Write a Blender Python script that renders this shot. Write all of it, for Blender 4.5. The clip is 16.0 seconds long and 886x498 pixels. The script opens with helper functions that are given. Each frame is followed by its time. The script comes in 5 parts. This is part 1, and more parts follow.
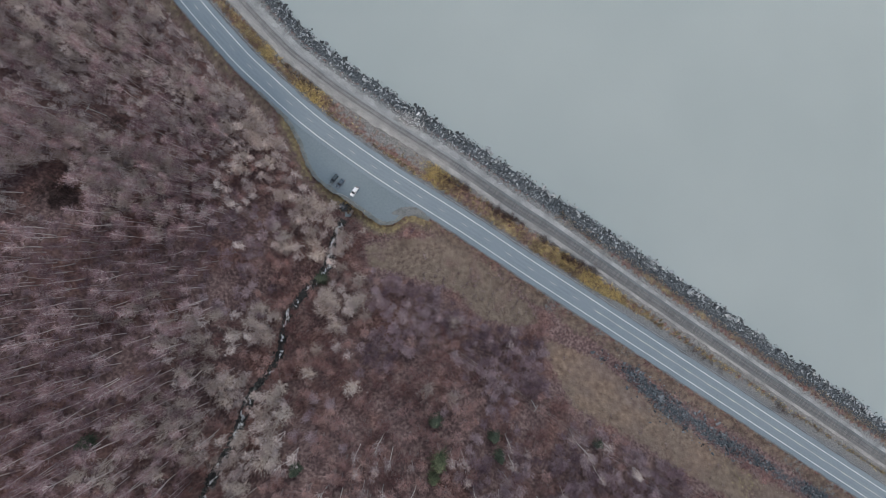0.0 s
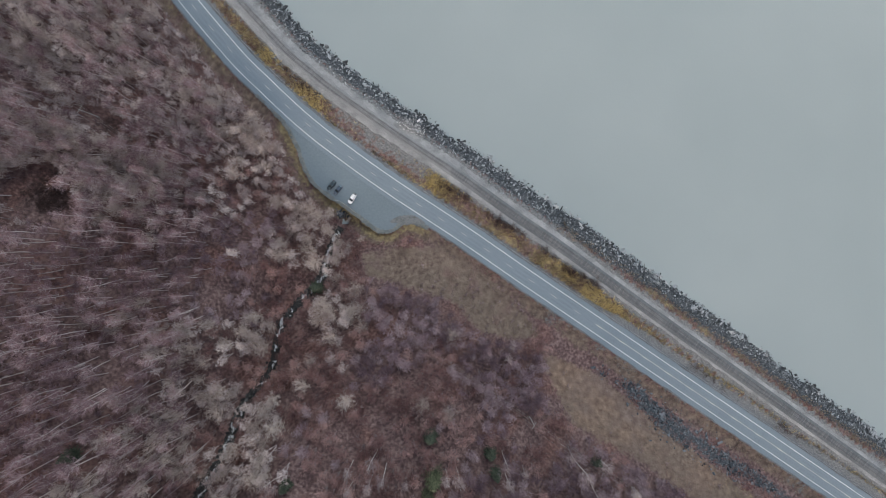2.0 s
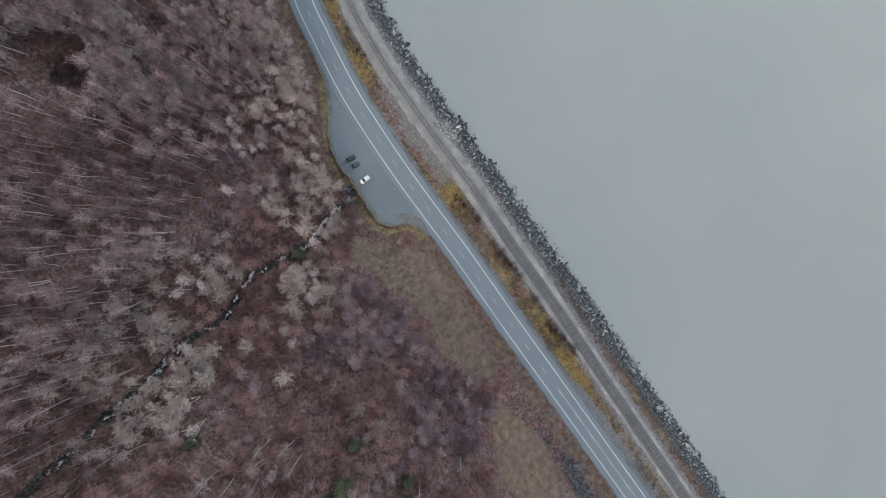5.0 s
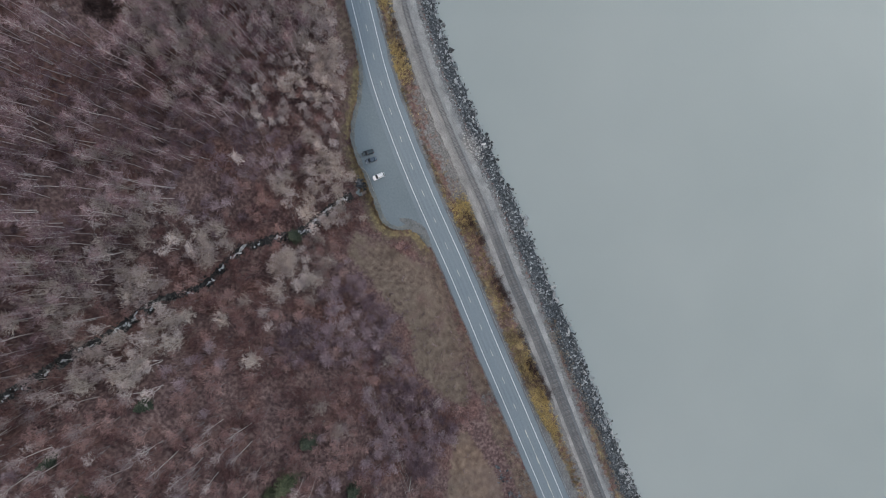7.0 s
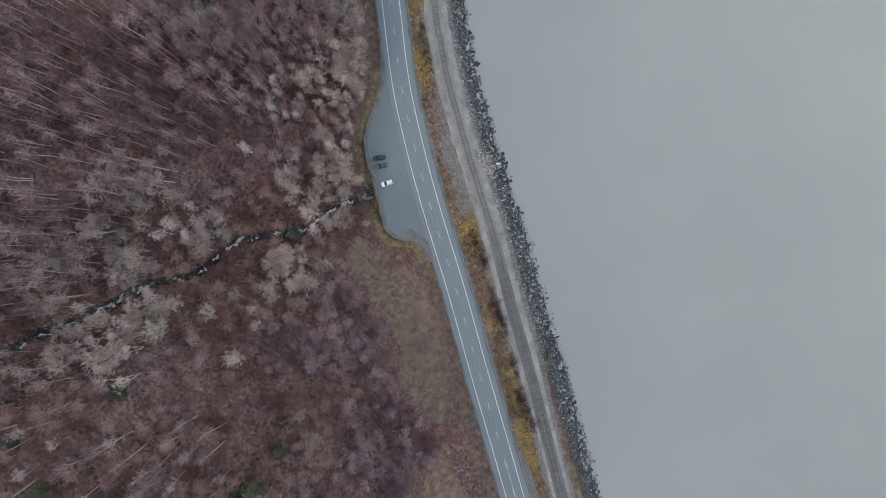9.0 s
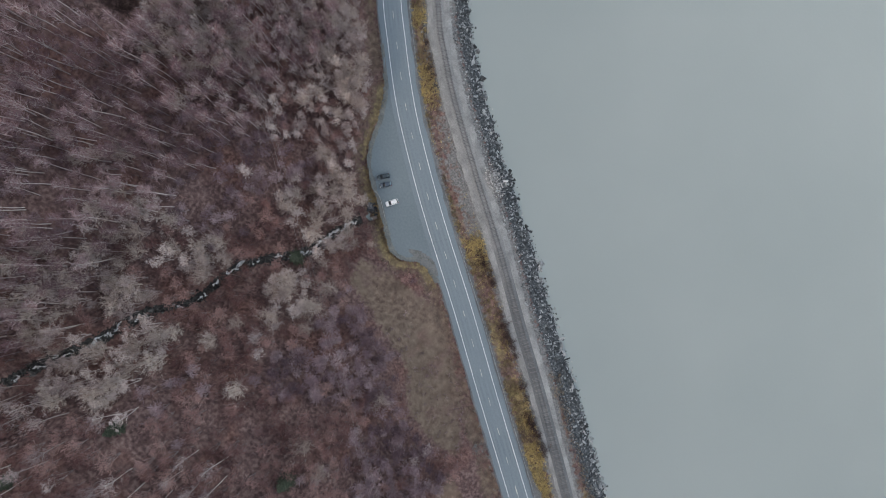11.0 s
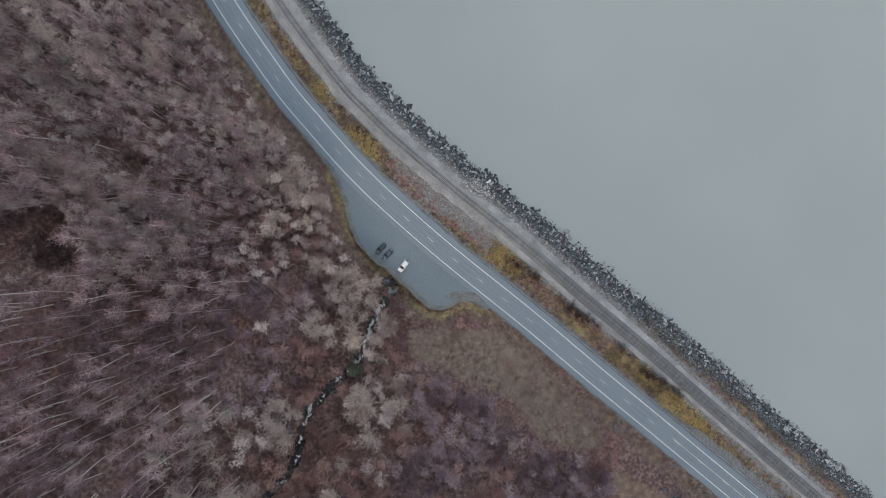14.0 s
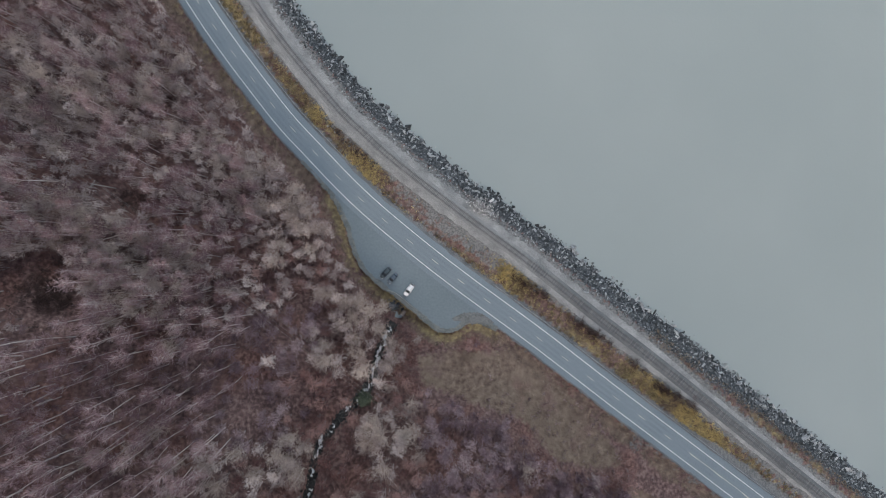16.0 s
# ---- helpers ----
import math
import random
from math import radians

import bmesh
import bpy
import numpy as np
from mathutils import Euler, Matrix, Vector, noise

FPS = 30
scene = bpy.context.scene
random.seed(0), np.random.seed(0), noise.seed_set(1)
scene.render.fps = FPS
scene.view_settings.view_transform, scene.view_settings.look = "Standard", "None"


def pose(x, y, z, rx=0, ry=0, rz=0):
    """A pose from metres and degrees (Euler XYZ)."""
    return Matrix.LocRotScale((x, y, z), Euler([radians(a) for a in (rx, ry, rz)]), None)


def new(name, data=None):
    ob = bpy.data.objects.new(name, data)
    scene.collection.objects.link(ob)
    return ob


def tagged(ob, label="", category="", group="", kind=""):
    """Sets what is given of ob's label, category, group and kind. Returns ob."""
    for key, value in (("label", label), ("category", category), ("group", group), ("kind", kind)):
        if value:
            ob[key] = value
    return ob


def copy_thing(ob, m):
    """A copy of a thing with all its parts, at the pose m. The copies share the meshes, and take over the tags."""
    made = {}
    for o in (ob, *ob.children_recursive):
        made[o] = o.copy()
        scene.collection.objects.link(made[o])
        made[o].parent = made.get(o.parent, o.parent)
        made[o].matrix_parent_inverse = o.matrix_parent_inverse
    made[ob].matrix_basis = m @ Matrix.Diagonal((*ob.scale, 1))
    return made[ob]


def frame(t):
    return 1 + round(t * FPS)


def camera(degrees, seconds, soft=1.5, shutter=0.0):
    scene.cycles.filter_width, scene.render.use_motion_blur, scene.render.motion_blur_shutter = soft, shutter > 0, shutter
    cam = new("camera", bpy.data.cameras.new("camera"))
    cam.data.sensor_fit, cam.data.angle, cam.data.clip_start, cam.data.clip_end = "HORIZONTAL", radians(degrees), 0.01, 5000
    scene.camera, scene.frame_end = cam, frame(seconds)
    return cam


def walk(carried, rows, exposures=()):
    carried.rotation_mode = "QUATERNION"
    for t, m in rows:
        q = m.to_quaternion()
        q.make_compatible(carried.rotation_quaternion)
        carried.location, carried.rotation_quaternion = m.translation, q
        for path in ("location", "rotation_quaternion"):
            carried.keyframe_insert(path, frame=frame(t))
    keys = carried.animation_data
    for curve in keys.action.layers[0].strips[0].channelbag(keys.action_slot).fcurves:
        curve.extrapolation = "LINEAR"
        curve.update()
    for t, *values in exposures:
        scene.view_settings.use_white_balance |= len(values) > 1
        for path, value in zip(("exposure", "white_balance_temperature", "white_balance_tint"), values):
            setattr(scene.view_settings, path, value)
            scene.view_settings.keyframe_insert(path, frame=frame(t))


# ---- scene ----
# the drone looks straight down: seconds, east, north, height, heading
cam = camera(66.0, 16.0, soft=1.0, shutter=0.3)
ROWS = [
    (0.0, 0.00, -0.00, 311.47, -0.00),
    (0.5, 0.19, 1.20, 309.91, -0.14),
    (1.0, 0.26, 2.31, 308.22, -0.25),
    (1.5, 0.37, 3.37, 306.45, 0.58),
    (2.0, 0.44, 4.47, 304.63, 1.03),
    (2.5, 0.94, 5.43, 302.77, 5.31),
    (3.0, 1.40, 6.39, 300.90, 8.97),
    (3.5, 1.62, 7.36, 299.00, 11.77),
    (4.0, 1.67, 8.19, 296.95, 15.52),
    (4.2, 1.69, 8.58, 296.15, 16.51),
    (6.3, 0.13, 13.84, 288.24, 29.96),
    (6.5, -0.11, 14.40, 287.49, 31.13),
    (7.0, -1.20, 15.87, 285.58, 33.75),
    (7.5, -2.34, 17.13, 283.81, 35.80),
    (8.0, -3.54, 18.31, 282.08, 37.71),
    (8.5, -4.72, 19.46, 280.35, 39.48),
    (9.0, -5.80, 20.65, 278.48, 40.79),
    (11.3, -14.53, 25.94, 269.56, 39.96),
    (11.5, -15.52, 26.40, 268.91, 38.43),
    (12.0, -18.54, 27.51, 267.63, 27.72),
    (12.5, -21.63, 28.96, 266.25, 15.06),
    (13.0, -23.65, 30.75, 264.58, 10.07),
    (13.5, -25.02, 32.54, 262.79, 7.99),
    (14.0, -26.12, 34.32, 261.04, 6.41),
    (14.5, -26.77, 36.19, 259.60, 5.23),
    (15.0, -27.31, 38.19, 258.51, 4.47),
    (15.5, -27.93, 40.40, 257.74, 4.29),
    (16.0, -28.74, 42.37, 257.06, 3.96),
]
walk(cam, [(t, pose(x, y, z, 0, 0, turn)) for t, x, y, z, turn in ROWS],
     [(0.0, 0.14), (4.0, 0.1), (7.0, 0.0), (16.0, -0.02)])

# ---- world and sun: an even overcast sky ----
world = bpy.data.worlds.new("overcast_sky")
scene.world = world
world.use_nodes = True
wt = world.node_tree
sky = wt.nodes.new("ShaderNodeTexSky")
sky.sky_type, sky.sun_disc = "NISHITA", False
sky.sun_elevation, sky.sun_rotation = radians(38), radians(200)
sky.air_density, sky.dust_density, sky.ozone_density = 1.0, 6.0, 1.0
wt.nodes["Background"].inputs["Strength"].default_value = 0.155
wt.links.new(sky.outputs["Color"], wt.nodes["Background"].inputs["Color"])
sun_data = bpy.data.lights.new("sun", "SUN")
sun_data.energy, sun_data.angle, sun_data.color = 1.6, radians(50), (0.9, 0.985, 0.995)
sun = new("sun", sun_data)
sun.matrix_world = pose(0, 0, 400, 52, 0, 160)


# ---- materials ----
def mat(name, stops, scale=1.0, detail=6.0, rough=0.9, bump=0.0, bump_scale=None, big=0.0, big_scale=0.1,
        metal=0.0, spec=0.3, island=0.0, tint=0.0, random=0.0, coords="Object"):
    """A surface with a colour ramp over a grain, slower blotches over it, relief, and shades per piece."""
    m = bpy.data.materials.new(name)
    m.use_nodes = True
    nt = m.node_tree
    n, link = nt.nodes, nt.links
    b = n["Principled BSDF"]
    b.inputs["Roughness"].default_value, b.inputs["Metallic"].default_value = rough, metal
    b.inputs["Specular IOR Level"].default_value = spec
    tc = n.new("ShaderNodeTexCoord")
    noise_node = n.new("ShaderNodeTexNoise")
    noise_node.inputs["Scale"].default_value, noise_node.inputs["Detail"].default_value = scale, detail
    link.new(tc.outputs[coords], noise_node.inputs["Vector"])
    fac = noise_node.outputs["Fac"]

    def mixed(f, other, amount):
        a = n.new("ShaderNodeMath")
        a.operation = "SUBTRACT"
        link.new(other, a.inputs[0])
        a.inputs[1].default_value = 0.5
        c = n.new("ShaderNodeMath")
        c.operation = "MULTIPLY_ADD"
        link.new(a.outputs[0], c.inputs[0])
        c.inputs[1].default_value = amount
        link.new(f, c.inputs[2])
        return c.outputs[0]

    if big:
        slow = n.new("ShaderNodeTexNoise")
        slow.inputs["Scale"].default_value, slow.inputs["Detail"].default_value = big_scale, 4.0
        link.new(tc.outputs[coords], slow.inputs["Vector"])
        fac = mixed(fac, slow.outputs["Fac"], big)
    if island:
        g = n.new("ShaderNodeNewGeometry")
        fac = mixed(fac, g.outputs["Random Per Island"], island)
    if tint:
        at = n.new("ShaderNodeAttribute")
        at.attribute_name = "tint"
        fac = mixed(fac, at.outputs["Fac"], tint)
    if random:
        fac = mixed(fac, n.new("ShaderNodeObjectInfo").outputs["Random"], random)
    ramp = n.new("ShaderNodeValToRGB")
    e = ramp.color_ramp.elements
    e[0].position, e[0].color = stops[0][0], (*stops[0][1], 1)
    e[1].position, e[1].color = stops[-1][0], (*stops[-1][1], 1)
    for p, c in stops[1:-1]:
        e.new(p).color = (*c, 1)
    link.new(fac, ramp.inputs["Fac"])
    link.new(ramp.outputs["Color"], b.inputs["Base Color"])
    if bump:
        rel = n.new("ShaderNodeTexNoise")
        rel.inputs["Scale"].default_value, rel.inputs["Detail"].default_value = bump_scale or scale * 2, 5.0
        link.new(tc.outputs[coords], rel.inputs["Vector"])
        bn = n.new("ShaderNodeBump")
        bn.inputs["Strength"].default_value, bn.inputs["Distance"].default_value = 0.8, bump
        link.new(rel.outputs["Fac"], bn.inputs["Height"])
        link.new(bn.outputs["Normal"], b.inputs["Normal"])
    return m


def plain(name, colour, rough=0.5, metal=0.0, vary=0.15, scale=3.0, spec=0.4):
    lo, hi = [tuple(min(1, c * k) for c in colour) for k in (1 - vary, 1 + vary)]
    return mat(name, [(0.3, lo), (0.7, hi)], scale, 4, rough, 0, metal=metal, spec=spec)


M_ROAD = mat("worn_asphalt", [(0.25, (0.163, 0.203, 0.232)), (0.5, (0.194, 0.238, 0.271)), (0.75, (0.228, 0.274, 0.307))], 2.5, 8, 0.85, 0.01, 30, 0.6, 0.06, spec=0.25)
M_LOT = mat("lot_asphalt", [(0.2, (0.15, 0.188, 0.21)), (0.5, (0.172, 0.213, 0.237)), (0.85, (0.196, 0.238, 0.262))], 1.2, 6, 0.88, 0.006, 25, 1.0, 0.05, spec=0.25)
M_TRACK = mat("wheel_track", [(0.3, (0.186, 0.229, 0.26)), (0.7, (0.223, 0.268, 0.3))], 2.0, 8, 0.85, 0.01, 30, 0.6, 0.08)
M_CRACK = plain("crack_sealant", (0.11, 0.122, 0.132), 0.7)
M_WHITE = mat("white_road_paint", [(0.15, (0.7, 0.73, 0.75)), (0.4, (0.86, 0.88, 0.9)), (0.8, (0.9, 0.91, 0.92))], 3.0, 8, 0.7, 0, big=0.4, big_scale=0.3)
M_YELLOW = mat("worn_yellow_paint", [(0.25, (0.4, 0.42, 0.41)), (0.5, (0.66, 0.67, 0.6)), (0.8, (0.75, 0.74, 0.62))], 3.0, 8, 0.7, 0, big=0.5, big_scale=0.3)
M_BALLAST = mat("ballast_gravel", [(0.2, (0.105, 0.113, 0.12)), (0.45, (0.16, 0.168, 0.175)), (0.85, (0.3, 0.305, 0.308))], 3.5, 10, 0.95, 0.05, 9, 0.5, 0.1, tint=0.55)
M_BENCH = mat("pale_gravel", [(0.2, (0.165, 0.172, 0.175)), (0.5, (0.262, 0.27, 0.272)), (0.8, (0.38, 0.385, 0.385))], 3.0, 12, 0.95, 0.05, 9, 1.1, 0.16)
M_SHOULDER = mat("shoulder_gravel", [(0.2, (0.105, 0.112, 0.118)), (0.5, (0.158, 0.167, 0.174)), (0.8, (0.24, 0.245, 0.248))], 3.0, 12, 0.95, 0.04, 9, 0.9, 0.2)
M_FRINGE = mat("edge_gravel", [(0.25, (0.125, 0.135, 0.13)), (0.5, (0.175, 0.19, 0.187)), (0.75, (0.235, 0.24, 0.225))], 1.8, 12, 0.95, 0.03, 9, 1.0, 0.3)
M_SPIT = mat("washed_brown_gravel", [(0.25, (0.125, 0.125, 0.118)), (0.5, (0.172, 0.182, 0.185)), (0.75, (0.235, 0.235, 0.225))], 1.6, 12, 0.95, 0.04, 9, 1.0, 0.3)
M_TIE = mat("weathered_tie_wood", [(0.3, (0.13, 0.132, 0.136)), (0.7, (0.235, 0.236, 0.238))], 4.0, 6, 0.9, island=0.5)
M_TIE_ONE = mat("weathered_sleeper_wood", [(0.3, (0.13, 0.132, 0.136)), (0.7, (0.235, 0.236, 0.238))], 4.0, 6, 0.9, random=0.5)
M_STEEL = plain("rail_steel", (0.12, 0.122, 0.126), 0.6, 0.2)
M_GALV = plain("galvanised_steel", (0.42, 0.44, 0.45), 0.6, 0.2)
M_POST = plain("dark_wooden_post", (0.09, 0.08, 0.07), 0.9)
M_ROCK = mat("dark_wet_riprap", [(0.2, (0.026, 0.031, 0.035)), (0.42, (0.085, 0.096, 0.104)), (0.68, (0.2, 0.218, 0.23)), (0.97, (0.42, 0.44, 0.45))], 0.9, 6, 0.7, 0.05, 3, 0.3, 0.05, island=0.95, spec=0.4)
M_PALEROCK = mat("pale_rock", [(0.2, (0.16, 0.16, 0.162)), (0.6, (0.36, 0.355, 0.35)), (0.9, (0.6, 0.59, 0.58))], 1.0, 6, 0.85, 0.05, 3, island=0.7)
M_WHITEROCK = mat("white_quartz", [(0.2, (0.6, 0.6, 0.6)), (0.8, (0.85, 0.85, 0.84))], 1.0, 5, 0.8, 0.03, 4)
M_LEDGE = mat("blue_grey_slate", [(0.2, (0.04, 0.046, 0.052)), (0.55, (0.105, 0.116, 0.127)), (0.9, (0.23, 0.24, 0.25))], 0.9, 6, 0.75, 0.05, 3, island=0.8)
M_BED = mat("wet_stream_bed", [(0.25, (0.016, 0.015, 0.015)), (0.6, (0.05, 0.048, 0.047)), (0.85, (0.19, 0.185, 0.18))], 1.4, 8, 0.8, 0.12, 2.5, 0.3, 0.2, island=0.5, spec=0.2)
M_FOAM = mat("white_water", [(0.3, (0.35, 0.38, 0.4)), (0.6, (0.8, 0.82, 0.84))], 1.6, 8, 0.6, 0.05, 4)
M_WOOD = mat("grey_pole_wood", [(0.3, (0.36, 0.33, 0.3)), (0.7, (0.56, 0.52, 0.48))], 4, 5, 0.9)
M_WIRE = plain("aluminium_wire", (0.45, 0.41, 0.39), 0.6, 0.1)
M_INS = plain("porcelain", (0.3, 0.28, 0.26), 0.3)
M_PIPE = plain("rusty_pipe", (0.24, 0.19, 0.16), 0.8, 0.2)

M_BARK_PALE = mat("pale_birch_bark", [(0.25, (0.42, 0.355, 0.345)), (0.7, (0.72, 0.64, 0.615))], 1.5, 5, 0.9, tint=0.8)
M_BARK_BIRCH = mat("birch_stem_bark", [(0.25, (0.36, 0.31, 0.295)), (0.7, (0.66, 0.6, 0.56))], 1.5, 5, 0.9, random=0.7)
M_TWIG_BIRCH = mat("birch_crown_twigs", [(0.15, (0.23, 0.165, 0.165)), (0.5, (0.37, 0.28, 0.275)), (0.85, (0.54, 0.435, 0.415))], 0.4, 3, 0.9, island=0.4, random=0.6)
M_BARK_TAN = mat("tan_cottonwood_bark", [(0.25, (0.46, 0.38, 0.33)), (0.7, (0.7, 0.61, 0.54))], 1.5, 5, 0.9, random=0.3)
M_BARK_DARK = mat("alder_bark", [(0.25, (0.2, 0.16, 0.16)), (0.7, (0.4, 0.34, 0.33))], 1.5, 5, 0.9, tint=0.4)
M_TWIG_TAN = mat("tan_twigs", [(0.15, (0.34, 0.265, 0.24)), (0.5, (0.53, 0.435, 0.393)), (0.85, (0.71, 0.605, 0.54))], 0.5, 3, 0.9, island=0.5, random=0.8)
M_TWIG_GREY = mat("grey_brown_twigs", [(0.15, (0.37, 0.295, 0.285)), (0.5, (0.61, 0.505, 0.48)), (0.85, (0.8, 0.69, 0.645))], 0.3, 3, 0.9, island=0.3, tint=0.9)
M_TWIG_PURPLE = mat("purple_alder_twigs", [(0.15, (0.13, 0.083, 0.1)), (0.5, (0.285, 0.193, 0.22)), (0.85, (0.48, 0.365, 0.385))], 0.3, 3, 0.9, island=0.25, tint=1.0)
M_TWIG_RED = mat("red_brown_twigs", [(0.15, (0.12, 0.058, 0.055)), (0.5, (0.28, 0.15, 0.14)), (0.85, (0.48, 0.3, 0.27))], 0.3, 3, 0.9, island=0.25, tint=1.2)
M_TWIG_MAUVE = mat("mauve_birch_twigs", [(0.15, (0.16, 0.093, 0.105)), (0.5, (0.29, 0.182, 0.196)), (0.85, (0.47, 0.332, 0.338))], 0.3, 3, 0.9, island=0.25, tint=1.0)
M_TWIG_DARK = mat("dark_red_shrub_twigs", [(0.2, (0.045, 0.028, 0.027)), (0.8, (0.12, 0.078, 0.07))], 0.5, 3, 0.9, island=0.4)
M_NEEDLE = mat("spruce_needles", [(0.2, (0.04, 0.052, 0.036)), (0.55, (0.085, 0.1, 0.068)), (0.9, (0.145, 0.162, 0.11))], 0.6, 3, 0.85, island=0.7)
M_NEEDLE_WARM = mat("yellow_green_needles", [(0.2, (0.055, 0.066, 0.038)), (0.55, (0.12, 0.133, 0.074)), (0.9, (0.2, 0.208, 0.12))], 0.6, 3, 0.85, island=0.7)
M_GRASS = mat("dry_ochre_grass", [(0.12, (0.17, 0.132, 0.085)), (0.45, (0.35, 0.282, 0.158)), (0.85, (0.72, 0.59, 0.3))], 0.35, 4, 0.95, island=0.4, tint=0.6)
M_GRASS_BROWN = mat("brown_dead_grass", [(0.15, (0.15, 0.116, 0.094)), (0.5, (0.265, 0.212, 0.163)), (0.85, (0.44, 0.36, 0.26))], 0.35, 4, 0.95, island=0.35, tint=0.4)


def ground_material():
    """Leaf litter, with dry grass, meadow and gravel where the ground carries them; the edges are broken by noise."""
    m = bpy.data.materials.new("hillside_ground")
    m.use_nodes = True
    nt = m.node_tree
    n, link = nt.nodes, nt.links
    b = n["Principled BSDF"]
    b.inputs["Roughness"].default_value, b.inputs["Specular IOR Level"].default_value = 0.95, 0.2
    tc = n.new("ShaderNodeTexCoord")

    def noise_ramp(scale, detail, stops):
        t = n.new("ShaderNodeTexNoise")
        t.inputs["Scale"].default_value, t.inputs["Detail"].default_value = scale, detail
        link.new(tc.outputs["Object"], t.inputs["Vector"])
        r = n.new("ShaderNodeValToRGB")
        e = r.color_ramp.elements
        e[0].position, e[0].color = stops[0][0], (*stops[0][1], 1)
        e[1].position, e[1].color = stops[-1][0], (*stops[-1][1], 1)
        for p, c in stops[1:-1]:
            e.new(p).color = (*c, 1)
        link.new(t.outputs["Fac"], r.inputs["Fac"])
        return r.outputs["Color"], t.outputs["Fac"]

    litter, _ = noise_ramp(0.8, 14, [(0.3, (0.075, 0.045, 0.044)), (0.5, (0.16, 0.1, 0.093)), (0.7, (0.29, 0.198, 0.178))])
    rust, _ = noise_ramp(0.9, 14, [(0.3, (0.08, 0.042, 0.037)), (0.5, (0.17, 0.092, 0.08)), (0.7, (0.3, 0.178, 0.15))])
    olive, _ = noise_ramp(0.35, 14, [(0.3, (0.125, 0.087, 0.066)), (0.5, (0.2, 0.146, 0.111)), (0.7, (0.285, 0.215, 0.165))])

    def blend(a, c, scale, lo, hi):
        t = n.new("ShaderNodeTexNoise")
        t.inputs["Scale"].default_value, t.inputs["Detail"].default_value = scale, 5
        link.new(tc.outputs["Object"], t.inputs["Vector"])
        mr = n.new("ShaderNodeMapRange")
        mr.inputs["From Min"].default_value, mr.inputs["From Max"].default_value = lo, hi
        link.new(t.outputs["Fac"], mr.inputs["Value"])
        mx = n.new("ShaderNodeMix")
        mx.data_type = "RGBA"
        link.new(mr.outputs["Result"], mx.inputs["Factor"])
        link.new(a, mx.inputs[6])
        link.new(c, mx.inputs[7])
        return mx.outputs[2]

    litter = blend(litter, rust, 0.06, 0.5, 0.64)
    ochre, _ = noise_ramp(0.5, 10, [(0.3, (0.15, 0.113, 0.072)), (0.5, (0.265, 0.208, 0.122)), (0.7, (0.42, 0.335, 0.175))])
    meadow, _ = noise_ramp(0.6, 14, [(0.3, (0.12, 0.08, 0.063)), (0.5, (0.2, 0.142, 0.11)), (0.7, (0.29, 0.215, 0.163))])
    meadow = blend(meadow, olive, 0.07, 0.45, 0.6)
    soil, _ = noise_ramp(0.3, 14, [(0.3, (0.145, 0.097, 0.08)), (0.5, (0.205, 0.143, 0.117)), (0.7, (0.28, 0.205, 0.168))])
    rusty, _ = noise_ramp(0.4, 12, [(0.3, (0.14, 0.09, 0.068)), (0.5, (0.23, 0.153, 0.113)), (0.7, (0.33, 0.23, 0.168))])
    soil = blend(soil, rusty, 0.045, 0.46, 0.6)
    meadow = blend(meadow, litter, 0.09, 0.58, 0.74)
    gravel, _ = noise_ramp(1.6, 12, [(0.3, (0.11, 0.111, 0.112)), (0.5, (0.185, 0.187, 0.187)), (0.7, (0.275, 0.276, 0.274))])
    stone, _ = noise_ramp(1.4, 12, [(0.3, (0.03, 0.035, 0.04)), (0.5, (0.075, 0.083, 0.09)), (0.7, (0.17, 0.18, 0.19))])
    verge, _ = noise_ramp(0.4, 10, [(0.3, (0.1, 0.071, 0.057)), (0.5, (0.17, 0.122, 0.096)), (0.7, (0.265, 0.196, 0.147))])
    edge, edge_fac = noise_ramp(0.7, 8, [(0.0, (0, 0, 0)), (1.0, (1, 1, 1))])
    colour = litter
    seps = []
    for attribute in ("zone", "zone_two"):
        at = n.new("ShaderNodeAttribute")
        at.attribute_name = attribute
        sep = n.new("ShaderNodeSeparateColor")
        link.new(at.outputs["Color"], sep.inputs["Color"])
        seps.append(sep)
    for sep, channel, other in ((seps[0], "Blue", meadow), (seps[1], "Blue", soil), (seps[1], "Red", verge), (seps[0], "Red", ochre), (seps[1], "Green", stone), (seps[0], "Green", gravel)):
        a = n.new("ShaderNodeMath")
        a.operation = "ADD"
        link.new(sep.outputs[channel], a.inputs[0])
        link.new(edge_fac, a.inputs[1])
        mr = n.new("ShaderNodeMapRange")
        mr.inputs["From Min"].default_value, mr.inputs["From Max"].default_value = 0.85, 1.15
        link.new(a.outputs[0], mr.inputs["Value"])
        mx = n.new("ShaderNodeMix")
        mx.data_type = "RGBA"
        link.new(mr.outputs["Result"], mx.inputs["Factor"])
        link.new(colour, mx.inputs[6])
        link.new(other, mx.inputs[7])
        colour = mx.outputs[2]
    link.new(colour, b.inputs["Base Color"])
    rel = n.new("ShaderNodeTexNoise")
    rel.inputs["Scale"].default_value, rel.inputs["Detail"].default_value = 1.2, 8
    link.new(tc.outputs["Object"], rel.inputs["Vector"])
    bn = n.new("ShaderNodeBump")
    bn.inputs["Distance"].default_value = 0.4
    link.new(rel.outputs["Fac"], bn.inputs["Height"])
    link.new(bn.outputs["Normal"], b.inputs["Normal"])
    return m


